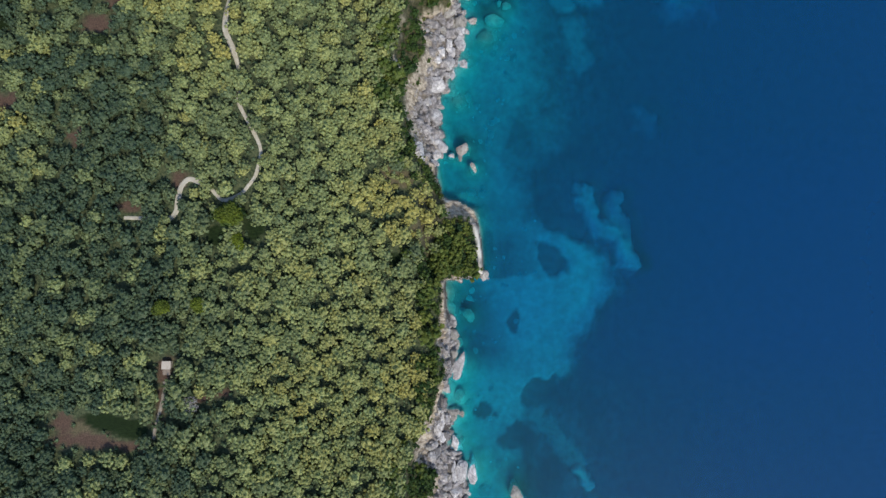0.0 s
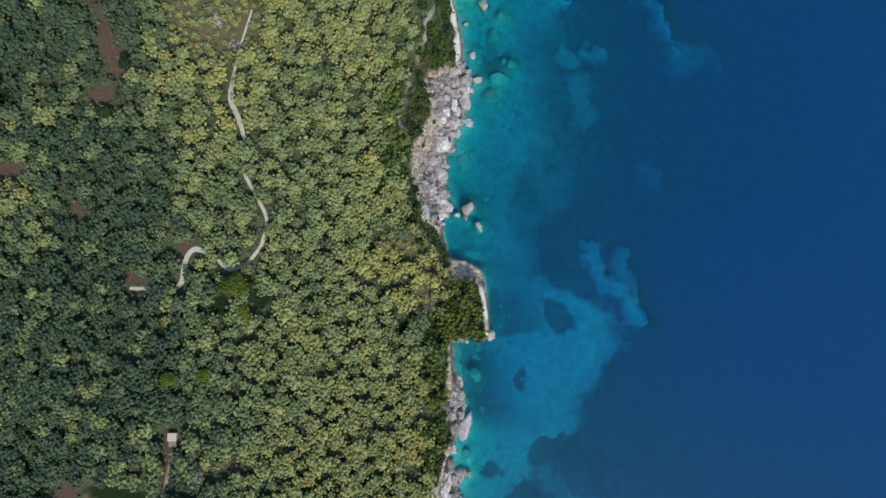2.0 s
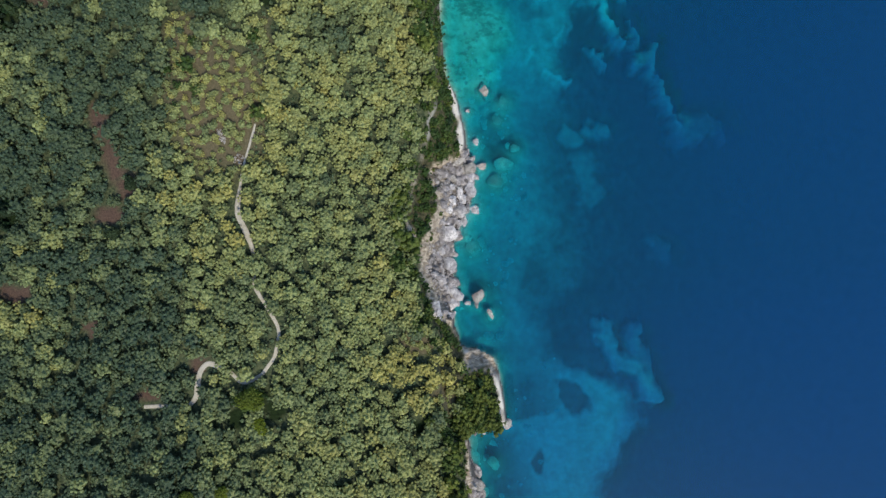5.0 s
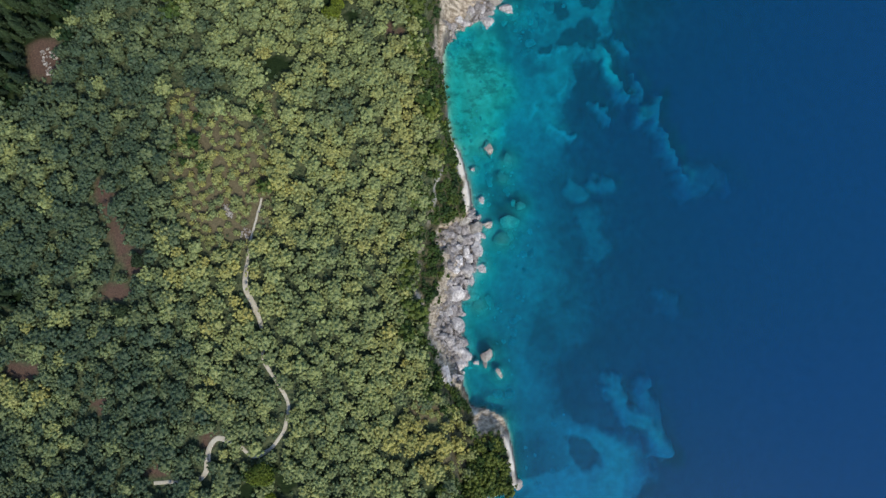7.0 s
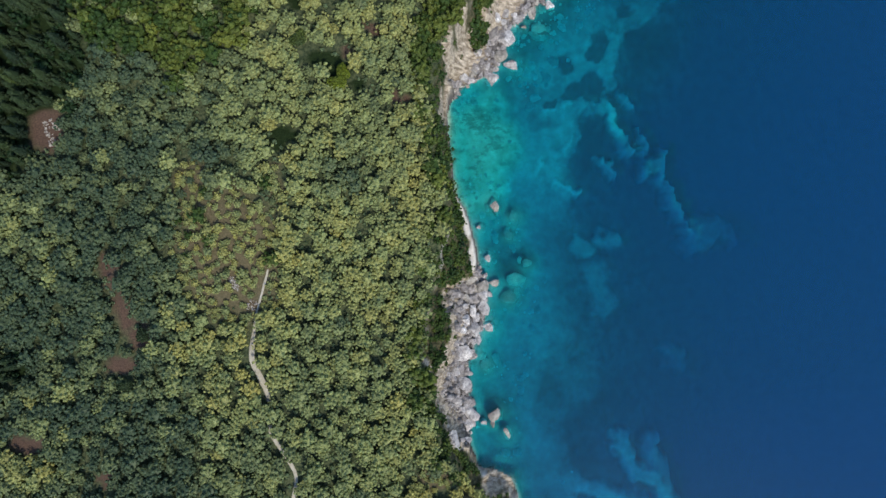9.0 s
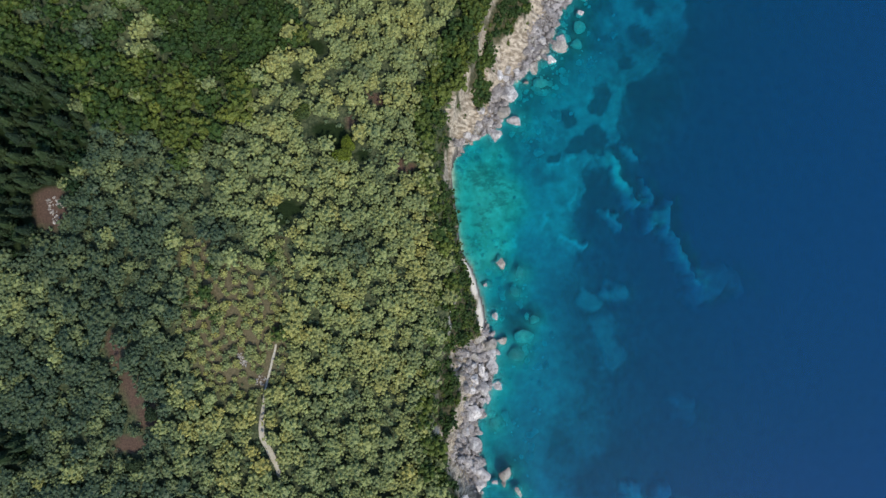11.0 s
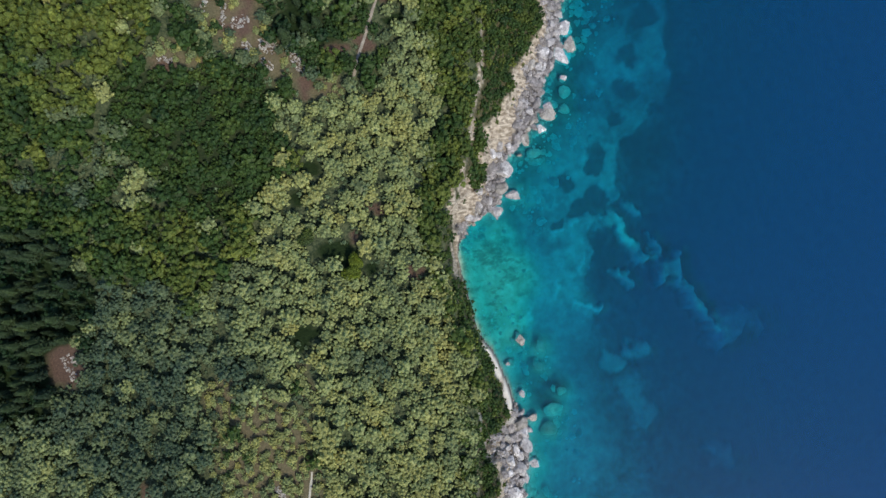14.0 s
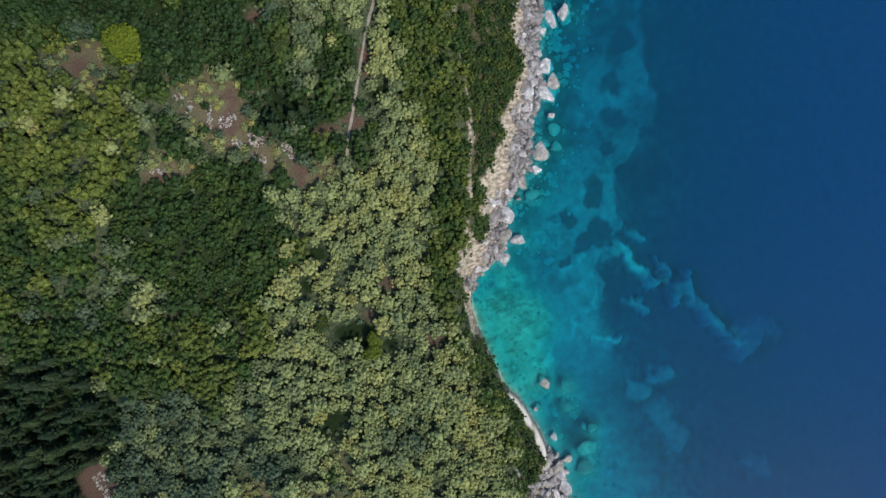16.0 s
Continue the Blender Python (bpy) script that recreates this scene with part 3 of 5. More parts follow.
def water_material():
    """Clear salt water: the deeper it stands over the bed, the more of the bed's light it swallows and the more blue it scatters back."""
    m, nodes, links, bsdf = shader("sea_water")
    nodes.remove(bsdf)
    out = nodes["Material Output"]
    depth = attribute(nodes, "depth")
    through_, back = nodes.new("ShaderNodeCombineColor"), nodes.new("ShaderNodeCombineColor")
    for i, (k, deep) in enumerate(((0.60, 0.0004), (0.061, 0.0300), (0.030, 0.0975))):
        t = maths(nodes, links, "EXPONENT", maths(nodes, links, "MULTIPLY", depth, -k))
        links.new(t, through_.inputs[i])
        b = maths(nodes, links, "MULTIPLY", maths(nodes, links, "SUBTRACT", 1.0, maths(nodes, links, "MULTIPLY", t, t)), deep)
        links.new(b, back.inputs[i])
    clear, haze, gloss = nodes.new("ShaderNodeBsdfTransparent"), nodes.new("ShaderNodeBsdfDiffuse"), node(nodes, "ShaderNodeBsdfGlossy", Roughness=0.05)
    links.new(through_.outputs[0], clear.inputs["Color"])
    links.new(back.outputs[0], haze.inputs["Color"])
    add, mix, fres = nodes.new("ShaderNodeAddShader"), nodes.new("ShaderNodeMixShader"), node(nodes, "ShaderNodeFresnel", IOR=1.33)
    bump = node(nodes, "ShaderNodeBump", Strength=0.05, Distance=0.3)
    links.new(grain(nodes, links, 0.35, 6, 0.6), bump.inputs["Height"])
    links.new(bump.outputs[0], gloss.inputs["Normal"])
    links.new(bump.outputs[0], fres.inputs["Normal"])
    links.new(clear.outputs[0], add.inputs[0])
    links.new(haze.outputs[0], add.inputs[1])
    links.new(fres.outputs[0], mix.inputs[0])
    links.new(add.outputs[0], mix.inputs[1])
    links.new(gloss.outputs[0], mix.inputs[2])
    links.new(mix.outputs[0], out.inputs["Surface"])
    return m


# ---- ground and sea ----
def steps(*runs):
    return np.concatenate([np.arange(a, b, s) for a, b, s in runs])


def sheet(name, xs, ys):
    X, Y = np.meshgrid(xs, ys)
    n, k = len(ys), len(xs)
    i = np.arange(n * k).reshape(n, k)
    faces = np.stack([i[:-1, :-1], i[:-1, 1:], i[1:, 1:], i[1:, :-1]], -1).reshape(-1, 4)
    return X.ravel(), Y.ravel(), faces


def build_ground():
    xs = steps((-3000, -400, 260), (-400, -225, 25), (-225, -26, 3.0), (-26, 110, 0.8), (110, 260, 2.5), (260, 500, 30), (500, 3001, 250))
    ys = steps((-3000, -400, 260), (-400, -180, 20), (-180, 420, 1.4), (420, 700, 20), (700, 3001, 230))
    X, Y, faces = sheet("ground", xs, ys)
    Z, x0, x1, x2, sand, cove = ground(X, Y)
    me = mesh_from("ground", np.stack([X, Y, Z], -1), faces, True)
    rocky = step01(-0.6, 0.8, X - x1 + 1.2 * fbm(X, Y, 5, 81, 3))
    crack = 0.85 * step01(1.0 + 0.4 * step01(250, 280, Y), 0.4, np.abs(X - x0 - 0.8)) * step01(6, 9, x1 - x0) * step01(-0.8, -0.2, fbm(X, Y, 14, 84, 3)) * np.maximum(step01(262, 276, Y), 0.55 * step01(92, 108, Y) * step01(0.3, 0.7, fbm(X, Y, 9, 86, 3) + 0.5))
    scar = step01(-0.15, 0.2, most(CREAM, X, Y, 1.5) + 0.2 * fbm(X, Y, 3, 90, 3))
    rocky = np.maximum(np.maximum(rocky, crack), scar)
    fall = np.clip((X - x1) / np.maximum(x2 - x1, 1.2), 0, 1)
    stony = step01(-0.1, 0.25, most(STONY, X, Y) + 0.25 * fbm(X, Y, 3, 82, 3))
    layer(me, "rock", rocky)
    layer(me, "cream", np.maximum(scar, step01(0.62, 0.34, fall - 0.32 * step01(212, 224, Y) * step01(285, 262, Y) + 0.3 * fbm(X, Y, 8, 83, 4))))
    layer(me, "white", step01(7, 4, x2 - x1) * step01(1.0, 0.5, fall) * np.maximum(step01(-16, -12, Y) * step01(36, 30, Y), step01(126, 132, Y) * step01(178, 168, Y)) * (0.35 + 0.65 * step01(-0.5, 0.0, fbm(X, Y, 6, 88, 4))))
    layer(me, "soil", np.maximum(step01(-0.3, 0.3, most(SOIL, X, Y, 2.5) + 0.3 * fbm(X, Y, 5, 89, 4)), 0.7 * stony))
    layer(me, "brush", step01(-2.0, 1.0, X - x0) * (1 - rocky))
    # the same shade-darkened green also covers the floor of conifers, hollows and thickets
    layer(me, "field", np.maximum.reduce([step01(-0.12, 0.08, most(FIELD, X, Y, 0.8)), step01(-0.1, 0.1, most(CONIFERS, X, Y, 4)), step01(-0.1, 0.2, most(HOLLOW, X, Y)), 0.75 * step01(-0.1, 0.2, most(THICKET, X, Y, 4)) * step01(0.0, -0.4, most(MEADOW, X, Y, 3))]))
    layer(me, "meadow", np.clip(step01(-0.4, 0.3, most(MEADOW, X, Y, 3)), 0, 1))
    layer(me, "sand", sand)
    layer(me, "shore", step01(11, 2, offshore(X, Y) + 4 * fbm(X, Y, 10, 87, 4)) * (1 - 0.75 * cove))
    layer(me, "near", (1 - 0.45 * step01(272, 312, Y)) * (0.5 + 0.5 * np.maximum(step01(35, 95, Y), step01(-50, -75, Y))) * (0.4 + 0.6 * np.maximum(step01(6, 40, offshore(X, Y)), cove)) * step01(110, 45, offshore(X, Y)) * step01(-0.6, 0.5, fbm(X, Y, 20, 85, 4) + step01(40, 5, offshore(X, Y))) * (1 - 0.8 * weedy(X, Y)))
    layer(me, "cove", cove)
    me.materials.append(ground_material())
    me.materials.append(bed_material())
    zc = Z[faces].mean(1)
    me.polygons.foreach_set("material_index", (zc < -0.05).astype(np.int32))
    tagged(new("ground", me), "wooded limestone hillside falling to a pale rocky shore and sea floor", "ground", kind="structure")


def build_sea():
    xs = steps((-30, 120, 2.2), (120, 260, 3.5), (260, 500, 30), (500, 3001, 250))
    ys = steps((-3000, -400, 260), (-400, -180, 20), (-180, 420, 2.4), (420, 700, 20), (700, 3001, 230))
    X, Y, faces = sheet("sea", xs, ys)
    Z = ground(X, Y)[0]
    me = mesh_from("sea", np.stack([X, Y, 0 * X], -1), faces, True)
    layer(me, "depth", np.clip(-Z, 0, None))
    me.materials.append(water_material())
    tagged(new("sea", me), "calm clear sea, turquoise by the shore and deep blue offshore", "sea", kind="structure")


build_ground()
build_sea()


def ribbon(name, line, width, material, label, seed):
    """A worn track laid over the ground, with ragged edges and a little thickness."""
    pts = []
    for (ax, ay), (bx, by) in zip(line, line[1:]):
        n = max(2, int(math.hypot(bx - ax, by - ay) / 1.0))
        pts += [(ax + (bx - ax) * i / n, ay + (by - ay) * i / n) for i in range(n)]
    p = np.array(pts)
    for _ in range(6):
        p[1:-1] = (p[:-2] + 2 * p[1:-1] + p[2:]) / 4
    d = np.gradient(p, axis=0)
    d /= np.linalg.norm(d, axis=1)[:, None]
    side = np.stack([d[:, 1], -d[:, 0]], -1)
    rows = []
    for k in (-1.12, -1.0, -0.5, 0.0, 0.5, 1.0, 1.12):
        swell = sum(np.exp(-((p[:, 0] - a) ** 2 + (p[:, 1] - b) ** 2) / 60) for a, b in ((-92, 103), (-111, 36), (-117, 24), (-90, 96)))
        w = width / 2 * (1 + 0.8 * np.minimum(swell, 1) - 0.35 * step01(108, 116, p[:, 1]) + 0.4 * fbm(p[:, 0] + 40 * k, p[:, 1], 7, seed, 3)) * k
        q = p + side * w[:, None]
        z = ground(q[:, 0], q[:, 1])[0] + (0.16 if abs(k) <= 1 else -0.3) - 0.05 * (k == 0)
        rows.append(np.column_stack([q, z]))
    v = np.stack(rows, 1)
    n, k = v.shape[:2]
    i = np.arange(n * k).reshape(n, k)
    faces = np.stack([i[:-1, :-1], i[:-1, 1:], i[1:, 1:], i[1:, :-1]], -1).reshape(-1, 4)
    me = mesh_from(name, v.reshape(-1, 3), faces, True)
    me.materials.append(material)
    tagged(new(name, me), label, "track", kind="structure")


DIRT, _n, _l, _b = shader("pale_dirt")
_c = mixed(_n, _l, grain(_n, _l, 0.5, 4), rgb(0.324, 0.306, 0.252), rgb(0.446, 0.432, 0.374))
_l.new(mixed(_n, _l, maths(_n, _l, "MULTIPLY", grain(_n, _l, 2.5, 5), 0.4), _c, rgb(0.144, 0.115, 0.0864)), _b.inputs["Base Color"])
_b.inputs["Roughness"].default_value = 0.95
relief(_n, _l, _b, grain(_n, _l, 3.0, 5), 0.5, 0.1)
EARTH, _n, _l, _b = shader("brown_earth")
_c = mixed(_n, _l, grain(_n, _l, 0.5, 4), rgb(0.144, 0.126, 0.101), rgb(0.259, 0.234, 0.202))
_l.new(_c, _b.inputs["Base Color"])
_b.inputs["Roughness"].default_value = 0.95
relief(_n, _l, _b, grain(_n, _l, 3.0, 5), 0.5, 0.1)
ribbon("dirt_track", TRACK, 1.4, DIRT, "winding pale dirt track through the olive grove", 91)
ribbon("dirt_path", [(-121, -56), (-121.5, -62), (-123, -69), (-124.5, -75), (-126, -83)], 1.5, EARTH, "short brown dirt path from the hut to a field", 93)
ribbon("dirt_lane", LANE, 1.8, EARTH, "narrow brown dirt lane between olive trees", 92)

# ---- plants ----
def ball(n_around, n_up):
    """A coarse unit ball as vertices and quads."""
    v, f = [], []
    for j in range(n_up + 1):
        a = math.pi * j / n_up
        for i in range(n_around):
            b = 2 * math.pi * i / n_around
            v.append((math.sin(a) * math.cos(b), math.sin(a) * math.sin(b), math.cos(a)))
    for j in range(n_up):
        for i in range(n_around):
            k = (i + 1) % n_around
            f.append((j * n_around + i, (j + 1) * n_around + i, (j + 1) * n_around + k, j * n_around + k))
    return np.array(v), np.array(f)


def sprays(centres, outs, size, count, rng, width=0.6, lift=0.5, puff=0.9):
    """Leaf sprays: small folded lozenges that lie like shingles round each clump."""
    n = len(centres)
    d = rng.normal(size=(n, count, 3))
    d[..., 2] = np.abs(d[..., 2]) + 0.1
    d = d / np.linalg.norm(d, axis=-1, keepdims=True) + lift * outs[:, None]
    d = d / np.linalg.norm(d, axis=-1, keepdims=True)
    face = d + 0.38 * rng.normal(size=(n, count, 3))
    face /= np.linalg.norm(face, axis=-1, keepdims=True)
    s = np.cross(face, rng.normal(size=(n, count, 3)))
    s /= np.linalg.norm(s, axis=-1, keepdims=True)
    t = np.cross(face, s)
    L = size * (0.7 + 0.6 * rng.random((n, count, 1)))
    W = L * width
    c = centres[:, None] + d * puff * (0.8 + 0.35 * rng.random((n, count, 1)))
    v = np.stack([c - t * L * 0.5, c + s * W * 0.5 - face * W * 0.15, c + t * L * 0.5, c - s * W * 0.5 - face * W * 0.15], 2)
    v = v.reshape(-1, 3)
    f = np.arange(len(v)).reshape(-1, 4)
    return v, f


def joined(pieces):
    v, f, n = [], [], 0
    for a, b in pieces:
        v.append(a)
        f.append(b + n)
        n += len(a)
    return np.concatenate(v), np.concatenate(f)


def crown_shape(radius, height, base, clumps, count, spray, rng, core=0.72, lift=0.5, width=0.6, jitter=0.22, puff=0.9):
    """An uneven crown: a dark leafy core and clumps of sprays over its dome."""
    i = np.arange(clumps) + 0.5
    up = 1 - 1.15 * i / clumps
    turn = i * 2.39996 + rng.random() * 6
    flat = np.sqrt(np.clip(1 - up * up, 0, 1))
    outs = np.stack([flat * np.cos(turn), flat * np.sin(turn), up], -1)
    lobes = 1 + 0.20 * np.sin(2 * turn + rng.random() * 6) + 0.15 * np.sin(3 * turn + rng.random() * 6)
    c = outs * (0.78 + jitter * (rng.random((clumps, 1)) - 0.5)) * np.where(up > 0.75, 1, lobes)[:, None] * np.array([radius, radius, height])
    c[:, :2] += rng.normal(size=(clumps, 2)) * radius * 0.08
    c[:, 2] += base
    a, b = sprays(c, outs, spray, count, rng, width, lift, puff)
    cv, cf = ball(5, 3) if clumps < 30 else ball(14, 7)
    cv = cv * np.array([radius, radius, height]) * core * (0.9 + 0.2 * rng.random((len(cv), 1)))
    cv[:, 2] += base
    return joined([(cv, cf), (a, b)])


def clumped_crown(radius, height, base, clumps, lump, count, spray, rng, core=0.62, width=0.6):
    """A crown of round leafy clumps, each a small uneven dome with sprays over it, and dark gaps between them."""
    i = np.arange(clumps) + 0.5
    up = 1 - 0.98 * i / clumps
    turn = i * 2.39996 + rng.random() * 6
    flat = np.sqrt(np.clip(1 - up * up, 0, 1))
    lobes = 1 + 0.16 * np.sin(2 * turn + rng.random() * 6) + 0.14 * np.sin(3 * turn + rng.random() * 6)
    outs = np.stack([flat * np.cos(turn), flat * np.sin(turn), up], -1)
    c = outs * (0.86 + 0.2 * (rng.random((clumps, 1)) - 0.5)) * lobes[:, None] * np.array([radius, radius, height])
    c[:, :2] += rng.normal(size=(clumps, 2)) * radius * 0.07
    c[:, 2] += base + rng.normal(size=clumps) * 0.25
    pieces = []
    df = ball(4, 2)[1]
    dv = np.array([(math.sin(a) * math.cos(b), math.sin(a) * math.sin(b), math.cos(a)) for a in (0.0, 0.95, 1.9) for b in np.arange(4) * math.pi / 2])
    for k in range(clumps):
        r = lump * (0.75 + 0.5 * rng.random())
        v = dv * r * (0.66 + 0.6 * rng.random((12, 1))) * (1, 1, 0.85)
        v[:4] = v[0]
        t = rng.random() * 6.28
        v = v @ np.array([[math.cos(t), math.sin(t), 0], [-math.sin(t), math.cos(t), 0], [0, 0, 1]])
        pieces.append((v + c[k] + outs[k] * r * 0.1, df))
    pieces.append(sprays(c, outs, spray, count, rng, width, 0.25, lump * 1.05))
    cv, cf = ball(5, 3)
    cv = cv * np.array([radius, radius, height]) * core * (0.9 + 0.2 * rng.random((len(cv), 1)))
    cv[:, 2] += base - 0.3
    pieces.append((cv, cf))
    return joined(pieces)


def trunk_shape(height, thick, spread, rng, limbs=4):
    """A tapered, leaning trunk that forks into limbs."""
    pieces = []

    def tube(p, q, ra, rb):
        p, q = np.array(p, float), np.array(q, float)
        d = (q - p) / np.linalg.norm(q - p)
        s = np.cross(d, (0.3, 0.9, 0.2))
        s /= np.linalg.norm(s)
        u = np.cross(d, s)
        ring = [np.cos(t) * s + np.sin(t) * u for t in np.arange(4) * math.pi / 2]
        v = np.array([p + r * ra for r in ring] + [q + r * rb for r in ring])
        f = np.array([(i, (i + 1) % 4, 4 + (i + 1) % 4, 4 + i) for i in range(4)])
        pieces.append((v, f))
    fork = np.array([rng.normal() * 0.3, rng.normal() * 0.3, height * 0.5])
    tube((0, 0, -0.5), fork, thick * 1.3, thick)
    for k in range(limbs):
        t = 2 * math.pi * (k + rng.random() * 0.6) / limbs
        tube(fork, fork + np.array([math.cos(t) * spread, math.sin(t) * spread, height * 0.5]), thick * 0.6, thick * 0.2)
    return joined(pieces)


def forest(kind, crowns, trunks, spots, leaf, label, category, group, stuff, stuff_label, near):
    """spots: rows of x, y, z, size, turn, hue. Those nearest the middle of the plan become trees of their own, the others one wood."""
    cms, tms = [], []
    for v, f in crowns:
        me = mesh_from("crown", v, f, False)
        me.materials.append(leaf)
        cms.append(me)
    for v, f in trunks:
        me = mesh_from("trunk", v, f, True)
        me.materials.append(BARK)
        tms.append(me)
    order = np.argsort(np.abs(spots[:, 0] - near[0]) + np.abs(spots[:, 1] - near[1]) * near[2])
    own, rest = order[:300], order[300:]
    for n, i in enumerate(own):
        x, y, z, s, turn, hue = spots[i]
        tree = thing(kind, label(hue, s), category, group)
        tree.matrix_world = pose(x, y, z, 0, 0, math.degrees(turn)) @ Matrix.Diagonal((s, s, s, 1))
        part("trunk", tms[n % len(tms)], None, tree)
        crown = part("crown", cms[n % len(cms)], None, tree)
        crown["hue"] = float(hue)
    if not len(rest):
        return
    V, F, H, n = [], [], [], 0
    TV, TF, m = [], [], 0
    for k, i in enumerate(rest):
        x, y, z, s, turn, hue = spots[i]
        c, sn = math.cos(turn), math.sin(turn)
        R = np.array([[c, sn, 0], [-sn, c, 0], [0, 0, 1]]) * s
        v, f = crowns[k % len(crowns)]
        V.append(v @ R + (x, y, z)), F.append(f + n), H.append(np.full(len(v), hue))
        n += len(v)
        v, f = trunks[k % len(trunks)]
        TV.append(v @ R + (x, y, z)), TF.append(f + m)
        m += len(v)
    wood = thing(stuff, stuff_label, category, kind="stuff")
    me = mesh_from("crowns", np.concatenate(V), np.concatenate(F), False)
    layer(me, "hue", np.concatenate(H))
    part("crowns", me, leaf, wood)
    part("trunks", mesh_from("trunks", np.concatenate(TV), np.concatenate(TF), True), BARK, wood)


def scatter(x_from, x_to, y_from, y_to, gap, jitter, rng):
    xs, ys = np.arange(x_from, x_to, gap), np.arange(y_from, y_to, gap * 0.866)
    X, Y = np.meshgrid(xs, ys)
    X[1::2] += gap / 2
    X, Y = X.ravel(), Y.ravel()
    return X + rng.uniform(-jitter, jitter, X.size), Y + rng.uniform(-jitter, jitter, X.size)


WARM = [(-6, 26, 12, 14, 0.4), (-28, -65, 50, 75, 0.25), (-20, 24, 32, 24, 1.0), (-104, 104, 30, 40, 0.9), (-100, 158, 34, 34, 0.7), (-188, 58, 26, 30, 0.8), (-70, 140, 12, 50, 0.25), (-8, -62, 26, 34, 0.1), (-119, 340, 30, 46, 0.7), (-118, 306, 14, 20, 0.4), (-55, 205, 30, 30, 0.25), (-28, 60, 26, 22, 0.3), (-112, 62, 20, 18, 0.5)]
COOL = [(-104, 248, 30, 30, -0.25), (-48, 180, 15, 15, -0.5), (-150, 150, 26, 40, -0.25), (-152, 182, 46, 46, -0.2), (-84, 226, 26, 20, -0.1), (-80, 378, 76, 34, -1.1), (-142, 290, 40, 36, -0.5), (-170, 310, 34, 60, -0.3), (-162, 60, 44, 44, -0.4), (-172, 130, 40, 46, -0.5), (-150, -25, 46, 46, -0.28), (-62, 14, 16, 12, -0.3), (-160, 205, 18, 18, -0.35), (-100, 190, 22, 14, -0.3), (-90, 225, 26, 18, -0.3), (-110, -110, 60, 24, -0.35), (-190, -75, 48, 70, -0.8)]


def hues(x, y, rng):
    h = 0.42 * fbm(x, y, 28, 95, 4) + rng.normal(size=len(x)) * (0.22 + 0.24 * step01(-80, -140, x)) - 0.76 * step01(-70, -140, x) - 0.7 * step01(288, 315, y) * step01(25, -30, x) * step01(-110, -70, x) + 0.08 * step01(-100, -50, x)
    for cx, cy, rx, ry, dh in WARM + COOL:
        h = h + dh * step01(0, 0.7, ellipse(x, y, cx, cy, rx, ry))
    return np.clip(h, -1, 1)


def keep_off(x, y):
    """True where nothing tall grows."""
    def wider(rows, m):
        return [(a, b, rx + m, ry + m, t) for a, b, rx, ry, t in rows]
    bare = (most(wider(SOIL, 1.0), x, y, 2.0) > 0) | (most(HOLLOW, x, y) > -0.1)
    bare |= (most(STONY, x, y) > 0) | (most(wider(FIELD, 2.5), x, y) > 0) | (most(wider(SOIL[7:9], 2.5), x, y) > 0)
    under = np.minimum.reduce([np.hypot(x - a, y - b) - r for a, b, r in ((-87.5, 75, 5.5), (-127, 17.5, 5.5), (-103.5, 32, 2.5), (-94.5, 26.5, 2.8))]) < 0
    return bare | ~under & (off_line(TRACK, x, y) < np.where((np.hypot(x + 91, y - 100) < 15) | (np.hypot(x + 114, y - 29) < 12), 2.9, np.where((np.hypot(x + 104, y - 30) < 17) | (y < 64) & (x > -95), 2.5, 1.6))) | (off_line(LANE, x, y) < 2.2) | (np.hypot(x + 119.5, y + 50) < 5.6)


def planted(x, y):
    """True on the stretch of hillside that is planted tree by tree; coarser woods go on beyond it."""
    return (y > -128) & (x > -230 + 0.33 * np.clip(y - 230, 0, None)) & (y < 448 - 0.33 * (x + 147))


TREES = []                                  # eastings, northings and sizes of all that is planted


